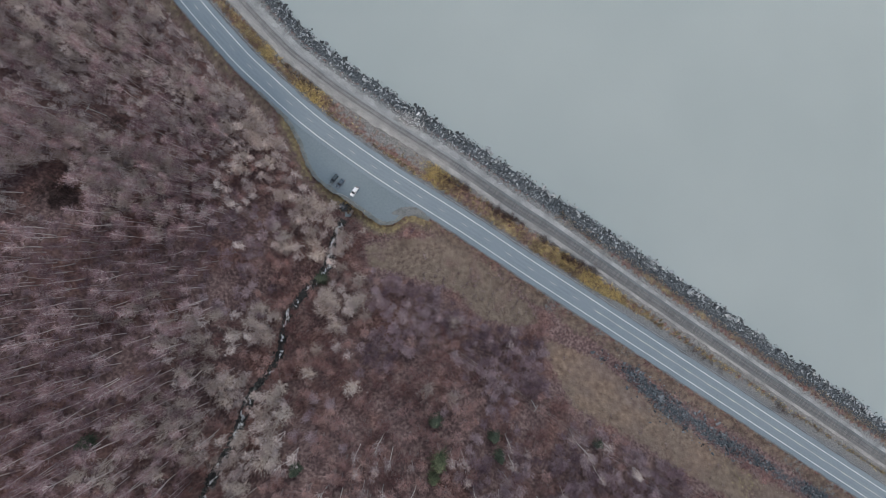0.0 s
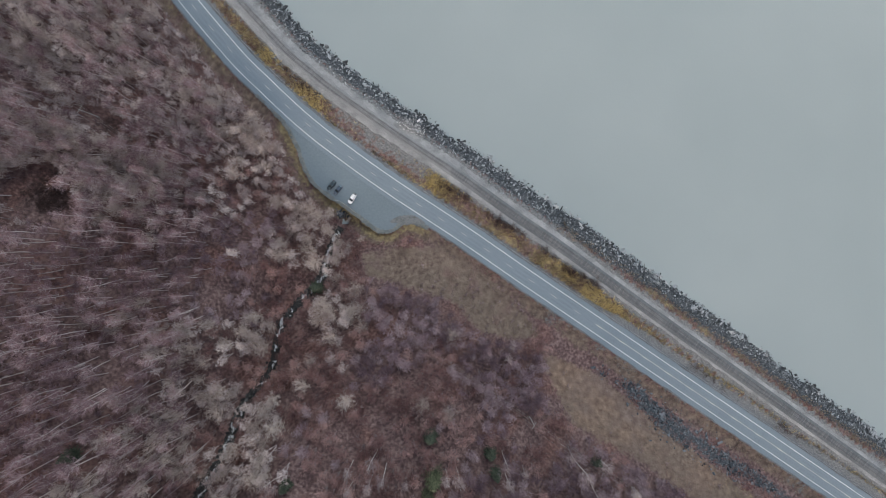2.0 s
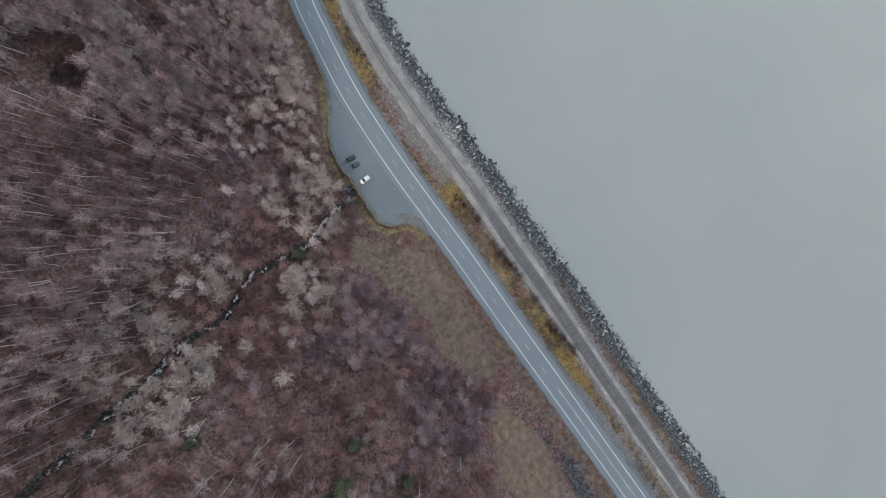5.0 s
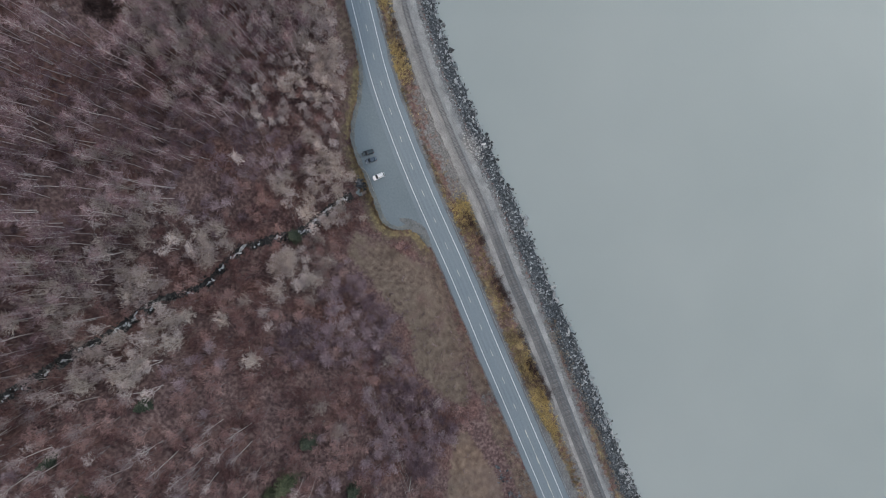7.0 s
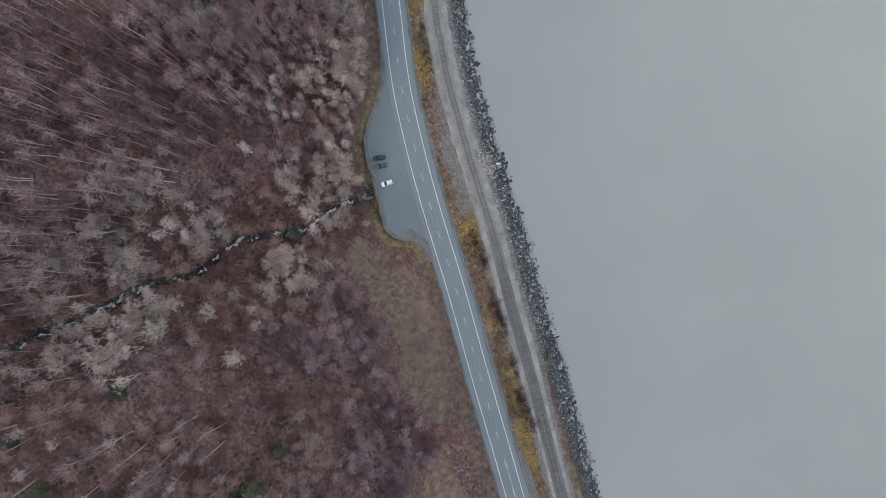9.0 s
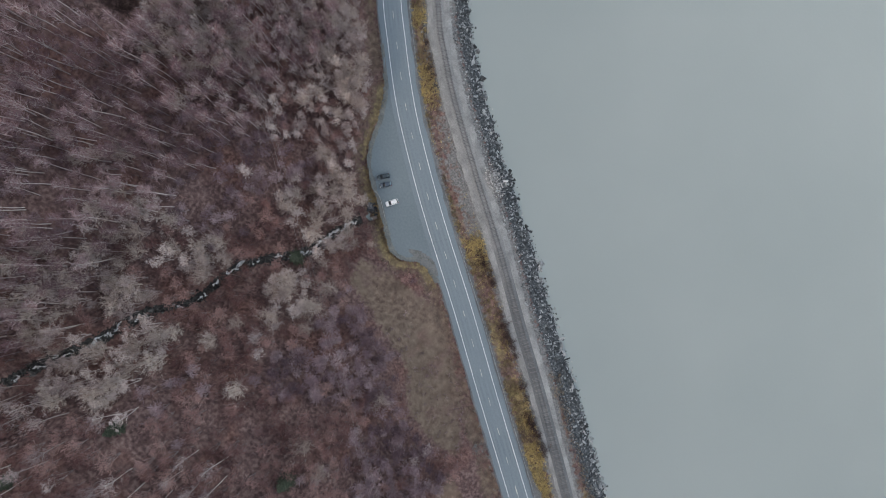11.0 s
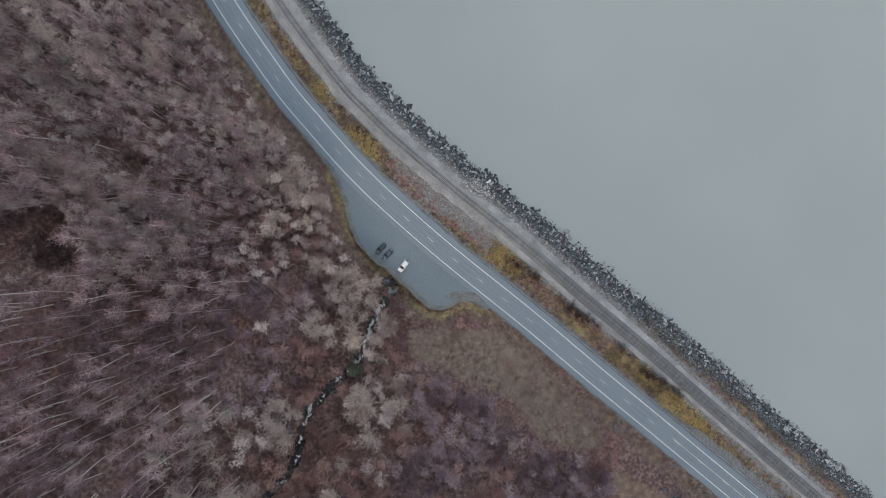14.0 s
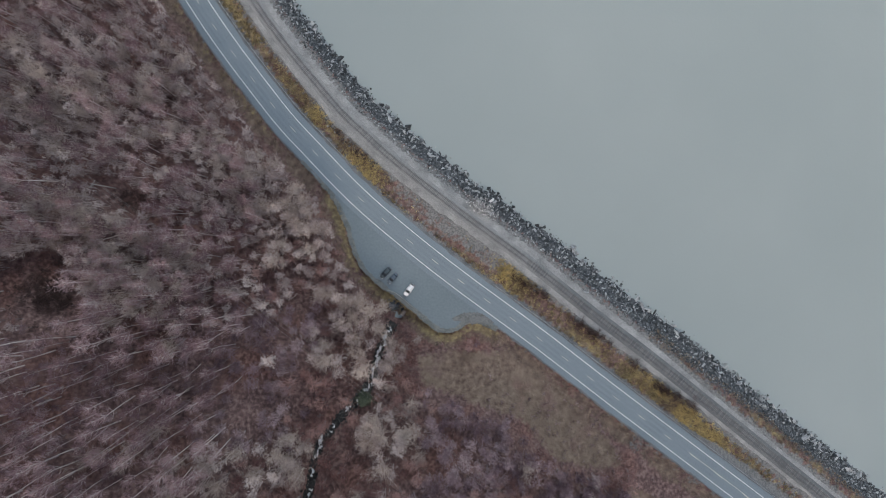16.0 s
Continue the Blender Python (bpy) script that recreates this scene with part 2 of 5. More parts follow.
def water_material():
    m = mat("silty_grey_water", [(0.3, (0.276, 0.322, 0.325)), (0.7, (0.304, 0.349, 0.351))], 0.012, 3, 0.4, 0.03, 0.8, 0.5, 0.004, spec=0.35)
    return m


M_GROUND, M_WATER = ground_material(), water_material()


# ---- plan: lines of the road, the railway, the stream; the lie of the land ----
def spline(points, step):
    """Points every step metres along a smooth line through the given ones."""
    p = np.array(points, float)
    p = np.vstack([2 * p[0] - p[1], p, 2 * p[-1] - p[-2]])
    out = []
    for i in range(1, len(p) - 2):
        a, b, c, d = p[i - 1:i + 3]
        u = np.linspace(0, 1, 40, endpoint=False)[:, None]
        out.append(0.5 * (2 * b + (c - a) * u + (2 * a - 5 * b + 4 * c - d) * u ** 2 + (3 * b - a - 3 * c + d) * u ** 3))
    out = np.vstack([*out, p[-2:-1]])
    s = np.r_[0, np.cumsum(np.hypot(*np.diff(out[:, :2], axis=0).T))]
    at = np.arange(0, s[-1], step)
    return np.stack([np.interp(at, s, out[:, k]) for k in range(out.shape[1])], 1)


ROAD = spline([(-290, 420), (-215, 270), (-165, 185), (-127.8, 129.6), (-97, 92.6), (-79.7, 75.6), (-61.4, 59.3), (-42.1, 44.9), (-21.2, 30.7),
               (9.3, 11.4), (39.7, -8.8), (68.6, -27.6), (120.7, -61.7), (199.4, -113.3), (320, -192), (520, -323)], 1.0)
RAIL = spline([(-265, 425), (-190, 272), (-142, 185), (-106.1, 130.5), (-74.6, 95.2), (-60.9, 83.3), (-47.5, 73), (-21.7, 55.8), (4.1, 39.5),
               (29.9, 21.7), (55.7, 4.6), (107.3, -31.3), (158.9, -66.6), (208, -100), (328, -180), (528, -313)], 1.0)
STREAM = spline([(-44.5, 16.3, -2.5), (-49.6, 2.8, 3), (-52.5, -9.8, 8), (-61, -20, 14), (-67.8, -31.4, 18), (-69.5, -46, 23.5),
                 (-78, -59, 31.5), (-82.3, -74, 40), (-88.5, -87.4, 47), (-97, -110, 58), (-112, -140, 72), (-140, -190, 92)], 1.0)
LOT = spline([(-84, 72), (-78.2, 66.5), (-72.5, 60.6), (-68.3, 54.8), (-65.5, 49), (-63.4, 43.4), (-60.8, 37.2), (-56.6, 31.7), (-49.8, 26.5), (-45.4, 24.2),
              (-37.6, 18.5), (-30.9, 13.6), (-25.4, 11.6), (-21.4, 13), (-18.6, 15.4), (-14.5, 16.2), (-10, 15.2), (-5.2, 13.1)], 1.0)


def nearest(line, x, y):
    """Distance to a line, which side of it (left +), and the index of its nearest point."""
    x, y = np.ravel(x), np.ravel(y)
    tangent = np.gradient(line[:, :2], axis=0)
    tangent /= np.hypot(*tangent.T)[:, None]
    dist, side, idx = np.empty(len(x)), np.empty(len(x)), np.empty(len(x), int)
    for i in range(0, len(x), 4000):
        dx, dy = x[i:i + 4000, None] - line[None, :, 0], y[i:i + 4000, None] - line[None, :, 1]
        k = np.argmin(dx * dx + dy * dy, axis=1)
        r = np.arange(len(k))
        dx, dy = dx[r, k], dy[r, k]
        dist[i:i + 4000], idx[i:i + 4000] = np.hypot(dx, dy), k
        side[i:i + 4000] = tangent[k, 0] * dy - tangent[k, 1] * dx
    return dist, side, idx


def inside(poly, x, y):
    x, y = np.ravel(x), np.ravel(y)
    hit = np.zeros(len(x), bool)
    for (ax, ay), (bx, by) in zip(poly, np.roll(poly, -1, axis=0)):
        hit ^= ((ay > y) != (by > y)) & (x < (bx - ax) * (y - ay) / (by - ay + 1e-12) + ax)
    return hit


def smooth(v, a, b):
    u = np.clip((v - a) / (b - a), 0, 1)
    return u * u * (3 - 2 * u)


def wobble(x, y, size, seed=0.0):
    """Slow unevenness, about -1 to 1."""
    x, y = np.asarray(x) / size, np.asarray(y) / size
    return (np.sin(x * 1.3 + 2.1 * np.sin(y * 0.7 + seed) + seed) + np.sin(y * 1.7 + 1.9 * np.sin(x * 0.9 + 1.3 * seed) + 2 * seed)
            + 0.5 * np.sin(2.9 * x - 2.3 * y + 3 * seed)) / 2.5


LOT_POLY = np.vstack([LOT[:, :2], ROAD[(ROAD[:, 0] > -83) & (ROAD[:, 0] < -5)][::-1, :2]])
SEA = -4.0
PAVED = 5.7


def land(x, y):
    """Height of the ground, how far from the pavement's uphill edge, signed distance from the road (uphill +) and from the railway (seaward +)."""
    x, y = np.ravel(x).astype(float), np.ravel(y).astype(float)
    rd, rs, _ = nearest(ROAD, x, y)
    d = -rd * np.sign(rs)
    ld, _, _ = nearest(LOT, x, y)
    e = np.where(inside(LOT_POLY, x, y), -ld, np.minimum(d - PAVED, np.where(d > 2, np.where(d - PAVED > 0, ld, 99), 99)))
    e = np.where(d < PAVED, -1.0, e)
    td, ts, _ = nearest(RAIL, x, y)
    r = td * np.sign(ts)
    # uphill: a verge, then the steep wooded slope with a gully along the stream
    h = -0.12 - 0.7 * smooth(e, 0.6, 3.0)
    up = np.maximum(e - 4, 0)
    h = h + 0.4 * np.minimum(up, 14) + 0.74 * np.maximum(up - 14, 0) - 0.0016 * np.maximum(up - 110, 0) ** 2 * (up < 280)
    h = h + smooth(up, 5, 40) * (2.2 * wobble(x, y, 26, 1.0) + 0.9 * wobble(x, y, 9, 2.0))
    h = np.where(up >= 280, 156 + 2.2 * wobble(x, y, 26, 1.0), h)
    sd, _, k = nearest(STREAM, x, y)
    bed = STREAM[k, 2]
    w = smooth(sd + 2 * wobble(x, y, 12, 4.0), 1.5, 34)
    h = np.where((e > 0) & (h > bed) & (k < len(STREAM) - 2), bed + (h - bed) * w, h)
    near_mouth = np.exp(-((x + 45.5) ** 2 + (y - 14) ** 2) / 30.0) * (e > 0)
    h = h - 2.2 * near_mouth
    # seaward: shallow ditch, bench of the railway, bank of rocks, sea bed
    verge = -0.12 - 0.9 * smooth(-d, PAVED, PAVED + 4)
    bench = -0.25
    edge = sea_edge(x, y)
    fall = bench - (bench - SEA + 0.4) * np.clip((r - 5.2) / (edge - 5.2), 0, 1.6)
    low = np.where(r > 5.2, np.maximum(fall, -12), verge + (bench - verge) * smooth(r, -8, -4.2))
    h = np.where(d < 0, low, h)
    h = np.where(np.abs(d) < PAVED + 0.3, -0.12, h)
    h = np.where(inside(LOT_POLY, x, y), -0.12, h)
    return h, e, d, r


def sea_edge(x, y):
    """Offset of the water's edge from the railway."""
    return 13.3 + 2.4 * smooth(x, -40, 90) + 0.9 * wobble(x, y, 7, 3.0) + 0.6 * wobble(x, y, 3, 5.0)


# ---- end of plan ----


# ---- mesh helpers ----
def mesh_np(name, v, f, materials, mat_index=None, tint=None, flat=True):
    """A mesh out of arrays of corners and triangles or quads."""
    v, f = np.asarray(v, np.float32), np.asarray(f, np.int32)
    me = bpy.data.meshes.new(name)
    me.vertices.add(len(v))
    me.vertices.foreach_set("co", v.ravel())
    me.loops.add(f.size)
    me.loops.foreach_set("vertex_index", f.ravel())
    me.polygons.add(len(f))
    me.polygons.foreach_set("loop_start", np.arange(0, f.size, f.shape[1], dtype=np.int32))
    if mat_index is not None:
        me.polygons.foreach_set("material_index", np.asarray(mat_index, np.int32))
    me.polygons.foreach_set("use_smooth", np.full(len(f), not flat))
    for m in materials if isinstance(materials, (list, tuple)) else [materials]:
        me.materials.append(m)
    if tint is not None:
        me.attributes.new("tint", "FLOAT", "POINT").data.foreach_set("value", np.asarray(tint, np.float32))
    me.update(calc_edges=True)
    me.validate()
    return me


def part(name, bm, material, parent, label=""):
    me = bpy.data.meshes.new(name)
    bm.to_mesh(me)
    bm.free()
    me.materials.append(material)
    ob = new(name, me)
    ob.parent = parent
    return tagged(ob, label)


def child(name, me, parent, m=None, label=""):
    ob = new(name, me)
    ob.parent = parent
    if m is not None:
        ob.matrix_local = m
    return tagged(ob, label)


def box(bm, x0, y0, z0, x1, y1, z1, bevel=0.0):
    g = bmesh.ops.create_cube(bm, size=1, matrix=Matrix.LocRotScale(((x0 + x1) / 2, (y0 + y1) / 2, (z0 + z1) / 2), None, (x1 - x0, y1 - y0, z1 - z0)))
    if bevel:
        edges = list({e for q in g["verts"] for e in q.link_edges})
        bmesh.ops.bevel(bm, geom=edges, offset=bevel, segments=2, affect="EDGES")
    return bm


def frames(line):
    t = np.gradient(line[:, :2], axis=0)
    t /= np.hypot(*t.T)[:, None]
    return t, np.stack([-t[:, 1], t[:, 0]], 1)


def ribbon(line, offsets, z):
    """A strip along a line, with the given sideways offsets (left +) and heights."""
    _, nrm = frames(line)
    k = np.shape(offsets)[-1]
    off = np.broadcast_to(np.asarray(offsets, float), (len(line), k))
    zz = np.broadcast_to(np.asarray(z, float), (len(line), k))
    v = np.empty((len(line), k, 3))
    v[:, :, :2] = line[:, None, :2] + nrm[:, None] * off[:, :, None]
    v[:, :, 2] = zz
    i = np.arange(len(line) - 1)[:, None] * k + np.arange(k - 1)[None]
    f = np.stack([i, i + k, i + k + 1, i + 1], -1).reshape(-1, 4)[:, ::-1]
    return v.reshape(-1, 3), f


def structure(name, me, label, category):
    return tagged(new(name, me), label, category, kind="structure")


# ---- ground: one sheet to the horizon ----
def axis(lo, hi, step):
    mid = np.arange(lo, hi, step)
    far = np.cumsum(step * 1.28 ** np.arange(1, 27))
    return np.r_[(lo - far)[::-1], mid, hi + far]


gx, gy = axis(-250, 250, 1.8), axis(-215, 215, 1.8)
X, Y = np.meshgrid(gx, gy)
H, E_, D, R = land(X, Y)
sd_, _, _ = nearest(STREAM, X, Y)
x_, y_ = X.ravel(), Y.ravel()
LEDGE = spline([(66, -46), (84, -56), (94, -65), (107, -75), (120, -83), (133, -90.5), (144, -96), (157, -105), (171, -113), (200, -131)], 0.5)
MEADOW = np.array([(-36, 2), (-22, 5), (4, 6), (30, -14), (45, -33), (33, -35), (17, -31), (4, -18), (-16, -12), (-33, -8)])
FIELD = np.array([(45, -40), (71, -50), (101, -74), (139, -101), (170, -116), (140, -118), (103, -96), (83, -83), (56, -69), (48, -53)])


def soft_in(poly, x, y, reach):
    closed = np.vstack([poly, poly[:1]])
    line = np.vstack([np.linspace(a, b, 12, endpoint=False) for a, b in zip(closed[:-1], closed[1:])])
    dist, _, _ = nearest(line, x, y)
    return smooth(np.where(inside(poly, x, y), dist, -dist), -reach, reach)


w1, w2 = wobble(x_, y_, 6, 7.0), wobble(x_, y_, 17, 8.0)
side_strip = (D < -PAVED) & (R < -3)
w3 = wobble(x_, y_, 3.3, 4.0)
ochre = np.where(side_strip, smooth(-D, PAVED + 0.2, PAVED + 1.6) * smooth(-R, 4.2, 6.2) * (0.5 + 0.35 * w2 + 0.25 * w3) * (1 - 0.85 * smooth(x_, -66, -46) * smooth(-x_, -14, 6) * smooth(R, -13, -11)), 0)
ochre = np.maximum(ochre, 1.0 * smooth(E_, 0.0, 0.8) * smooth(-E_, -6.5, -2.5) * smooth(-np.hypot(x_ + 46, y_ - 30), -50, -38) * (0.8 + 0.4 * w1))
ochre = np.maximum(ochre, np.where(R > 4.5, smooth(R, 4.8, 6.2) * smooth(-R, -11, -8) * smooth(x_, 66, 95) * (0.42 + 0.3 * w1), 0))
field_w = soft_in(FIELD, x_, y_, 5)
ochre = np.maximum(ochre, field_w * 0.36 * smooth(x_, 105, 140) * (0.9 + 0.5 * wobble(x_, y_, 13, 3.3)))
verge = 0.8 * smooth(E_, 0.0, 0.8) * smooth(-E_, -10 - 2 * w2, -4) * (0.85 + 0.3 * w1)
ochre = np.maximum(ochre, 0.42 * smooth(E_, 0.0, 0.8) * smooth(-E_, -6, -2.5) * smooth(y_, 62, 80) * (0.9 + 0.4 * w1))
verge = np.maximum(verge, np.where(side_strip, 0.5 * smooth(-R, 4, 5.4), 0))
gravel = np.zeros(len(x_))
gravel = np.maximum(gravel, np.where((np.abs(R) < 6.2) & (D < 0), 0.75, 0))
gravel = np.maximum(gravel, np.where((D > PAVED - 0.4) & (D < PAVED + 0.9), 0.55, 0))
gravel = np.maximum(gravel, np.where((R >= 6.2) & (D < 0), smooth(-R, -9.5 - 1.5 * w1, -6.2) * 0.62 * (1 - smooth(x_, 60, 90)), 0))
north_gravel = smooth(x_, -62, -42) * smooth(-x_, -18, 10) * smooth(R, -12.5 + 1.5 * w2, -9)
gravel = np.maximum(gravel, np.where(side_strip, (0.52 + 0.2 * w1) * north_gravel, 0))
gravel = np.maximum(gravel, np.where(side_strip, 0.36 * smooth(R, -13, -6) * (0.6 + 0.4 * w3), 0))
shoulder_w = PAVED + 2.0 + 2.4 * smooth(x_, 62, 95)
gravel = np.maximum(gravel, np.where((D < -PAVED + 0.5) & (D > -60), 0.85 * smooth(D, -shoulder_w - 1.2 - 0.6 * w1, -shoulder_w + 0.6), 0))
gravel = np.maximum(gravel, np.where((E_ > 0) & (E_ < 7) & (x_ > 45), 0.5 * (0.45 + 0.55 * wobble(x_, y_, 5, 6.0)), 0))
stone_bank = (0.7 + 0.2 * w1) * np.exp(-(nearest(LEDGE, x_, y_)[0] / (4.6 + 1.5 * w2)) ** 2) * smooth(x_, 70, 92)
stone_bank = np.where((R > 5.6) & (D < 0), smooth(R, 5.8, 7.5) * 0.85 - 0.7 * ochre, stone_bank)
soil = field_w * (0.62 + 0.35 * wobble(x_, y_, 11, 5.0))
meadow = np.maximum(soft_in(MEADOW, x_, y_, 4), field_w) * 0.85
me = mesh_np("ground", np.stack([x_, y_, H], 1),
             (np.arange(len(gy) - 1)[:, None, None] * len(gx) + np.arange(len(gx) - 1)[None, :, None] + np.array([0, 1, len(gx) + 1, len(gx)])).reshape(-1, 4), M_GROUND, flat=False)
zone = np.ones((len(x_), 4), np.float32)
zone[:, 0], zone[:, 1], zone[:, 2] = np.clip(ochre, 0, 1), np.clip(gravel, 0, 1), np.clip(meadow, 0, 1)
me.attributes.new("zone", "FLOAT_COLOR", "POINT").data.foreach_set("color", zone.ravel())
zone = np.ones((len(x_), 4), np.float32)
zone[:, 0], zone[:, 1], zone[:, 2] = np.clip(verge, 0, 1), np.clip(stone_bank, 0, 1), np.clip(soil, 0, 1)
me.attributes.new("zone_two", "FLOAT_COLOR", "POINT").data.foreach_set("color", zone.ravel())
structure("ground", me, "steep hillside of brown leaf litter with dry grass verges", "ground")

# sea: a broad sheet with the faintest swell
wx = np.array([-2600, -1200, -600, -400, *np.linspace(-300, 400, 36), 600, 900, 1500, 2600.0])
wy = np.array([-2600, -1500, -900, -600, *np.linspace(-400, 400, 36), 600, 900, 1500, 2600.0])
WX, WY = np.meshgrid(wx, wy)
structure("water", mesh_np("water", np.stack([WX.ravel(), WY.ravel(), SEA + 0.02 * wobble(WX, WY, 15, 1).ravel()], 1),
          (np.arange(len(wy) - 1)[:, None, None] * len(wx) + np.arange(len(wx) - 1)[None, :, None] + np.array([0, 1, len(wx) + 1, len(wx)])).reshape(-1, 4), M_WATER, flat=False),
          "flat silty grey sea water beside the rocky bank", "water")

# ---- road, lot, markings ----
ri = np.where((ROAD[:, 1] < 330) & (ROAD[:, 0] < 420))[0]
road_line = ROAD[ri[0]:ri[-1]]
rng = np.random.default_rng(5)
n_ = len(road_line)
ragged = 0.12 * np.convolve(rng.normal(size=n_ + 8), np.ones(5) / 2.2, "valid")[:n_]
offs = np.stack([-5.75 + ragged, np.full(n_, -5.2), np.full(n_, -3.4), np.zeros(n_), np.full(n_, 3.4), np.full(n_, 5.2), 5.8 - ragged], 1)
v, f = ribbon(road_line, offs, [-0.04, 0.03, 0.06, 0.1, 0.06, 0.03, -0.04])
road = structure("road", mesh_np("road", v, f, M_ROAD, flat=False), "two-lane grey asphalt highway with worn paint", "road")


half = spline(road_line[::4], 0.5)
nh = len(half)
w_out = 6.75 + 0.25 * wobble(half[:, 0], half[:, 1], 9, 2.0) + 0.15 * wobble(half[:, 0], half[:, 1], 2.3, 4.0) + rng.normal(0, 0.07, nh)
bank = lambda w: -0.12 - 0.9 * smooth(w, PAVED, PAVED + 4)
v, f = ribbon(half, np.stack([np.full(nh, 5.3), np.full(nh, 5.9), w_out - 0.4, w_out], 1), np.stack([np.full(nh, -0.03), np.full(nh, -0.09), bank(w_out - 0.4) + 0.07, bank(w_out) + 0.03], 1))
structure("shoulder", mesh_np("shoulder", v, f, M_SHOULDER, flat=False), "grey gravel shoulder on the seaward side", "gravel")
w_in = 6.3 + 0.25 * wobble(half[:, 0], half[:, 1], 3.1, 6.0) + rng.normal(0, 0.08, nh)
v, f = ribbon(half, np.stack([-w_in, -w_in + 0.3, np.full(nh, -5.3)], 1), [-0.14, -0.08, -0.05])
structure("shoulder", mesh_np("shoulder", v, f, M_SHOULDER, flat=False), "narrow gravel shoulder on the uphill side", "gravel")


def road_strip(name, lo, hi, dz, material, line=None, parent=None, label=""):
    line = road_line if line is None else line
    z = lambda o: 0.1 - 0.04 * abs(o) / 3.4 + dz if abs(o) < 3.4 else 0.06 - 0.03 * (abs(o) - 3.4) / 1.8 + dz
    v, f = ribbon(line, [lo, hi], [z(lo), z(hi)])
    return child(name, mesh_np(name, v, f, material), parent or road, None, label)


for o in (-2.55, -0.95, 0.95, 2.55):
    road_strip("wheel_track", o - 0.38, o + 0.38, 0.005, M_TRACK, label="paler worn wheel track")
road_strip("edge_line", 3.4, 3.61, 0.012, M_WHITE, label="solid white edge line")
road_strip("edge_line", -3.61, -3.4, 0.012, M_WHITE, label="solid white edge line")
start = int(np.argmin(np.hypot(road_line[:, 0] - 69.0, road_line[:, 1] + 27.9)))
road_strip("centre_line", 0.1, 0.24, 0.012, M_YELLOW, road_line[start:], label="solid faded yellow centre line")
fine = spline(road_line[::4], 0.25)
s0 = 0.25 * int(np.argmin(np.hypot(fine[:, 0] + 10.8, fine[:, 1] - 24.0)))
period = 12.19
for k in range(-24, 30):
    a = int((s0 + k * period - 1.5) / 0.25)
    if 0 < a < len(fine) - 14:
        road_strip("centre_dash", -0.09, 0.07, 0.012, M_YELLOW, fine[a:a + 13])
# cracks sealed with tar, across and along
for k in range(26):
    a = int(rng.integers(150, n_ - 60))
    seg = road_line[a:a + 3]
    if k % 2:
        o = rng.uniform(-4.5, 4.5)
        ln = int(rng.integers(6, 22))
        seg = road_line[a:a + ln]
        w_ = o + np.cumsum(rng.normal(0, 0.05, len(seg)))
        v, f = ribbon(seg, np.stack([w_ - 0.022, w_ + 0.022], 1), 0.112 - 0.042 * min(abs(o), 5) / 3.4)
    else:
        t_, nn = frames(seg)
        c = np.linspace(-4.6, 4.6, 14)
        pts = seg[1, :2] + nn[1] * c[:, None] + t_[1] * np.cumsum(rng.normal(0, 0.12, 14))[:, None]
        v, f = ribbon(np.c_[pts, c * 0], [-0.022, 0.022], (0.112 - 0.018 * np.abs(c) / 1.45)[:, None])
    child("crack", mesh_np("crack", v, f, M_CRACK), road)

# parking lot beside the road
rd, _, rk = nearest(ROAD, LOT[:, 0], LOT[:, 1])
inner = ROAD[np.maximum.accumulate(rk), :2]
u = np.linspace(0, 1, 7)
rag = 0.25 * np.convolve(rng.normal(size=len(LOT) + 4), np.ones(5) / 3, "valid")[:len(LOT), None]
out_dir = (LOT[:, :2] - inner) / np.hypot(*(LOT[:, :2] - inner).T)[:, None]
outer = LOT[:, :2] + out_dir * rag
P = outer[:, None] * (1 - u)[None, :, None] + inner[:, None] * u[None, :, None]
v = np.concatenate([P, np.broadcast_to(np.r_[-0.09, np.full(6, 0.012)], P.shape[:2])[:, :, None]], 2).reshape(-1, 3)
i = np.arange(len(LOT) - 1)[:, None] * 7 + np.arange(6)[None]
structure("pavement", mesh_np("pavement", v, np.stack([i, i + 7, i + 8, i + 1], -1).reshape(-1, 4), M_LOT, flat=False), "grey asphalt pull-out beside the highway", "parking lot")

# washed gravel along the lot's outer edge
fine_lot = spline(LOT[::2], 0.35)
nl = len(fine_lot)
wv = wobble(fine_lot[:, 0], fine_lot[:, 1], 1.7, 3.0)
fo = np.stack([-1.0 - 0.35 * wv + rng.normal(0, 0.15, nl), np.full(nl, -0.3), np.full(nl, 0.3), 0.75 + 0.4 * wobble(fine_lot[:, 0], fine_lot[:, 1], 2.6, 1.0) + rng.normal(0, 0.12, nl)], 1)
v, f = ribbon(fine_lot, fo, [-0.1, -0.05, 0.03, 0.018])
structure("gravel_edge", mesh_np("gravel_edge", v, f, M_FRINGE, flat=False), "ragged gravel edge of the pull-out", "gravel")

# low spit of washed gravel at the lot's far end
SPIT = spline([(-23.5, 16.6), (-20.5, 18.2), (-17, 19.2), (-13.5, 19.1), (-10.5, 18.0), (-7.5, 15.8)], 0.4)
ns = len(SPIT)
body_w = np.sin(np.linspace(0.1, 3.05, ns)) ** 0.6
so = np.stack([(-4.4 + 0.5 * wobble(SPIT[:, 0], SPIT[:, 1], 1.1, 2.0) + rng.normal(0, 0.2, ns)) * body_w, -2.6 * body_w, -1.0 * body_w, -0.3 * body_w, (0.25 * rng.normal(0, 1, ns) + 0.2) * body_w], 1)
v, f = ribbon(SPIT, so, [-0.02, 0.05, 0.09, 0.1, 0.005])
structure("gravel_spit", mesh_np("gravel_spit", v, f, M_SPIT, flat=False), "low washed spit of brown gravel at the end of the pull-out", "gravel")

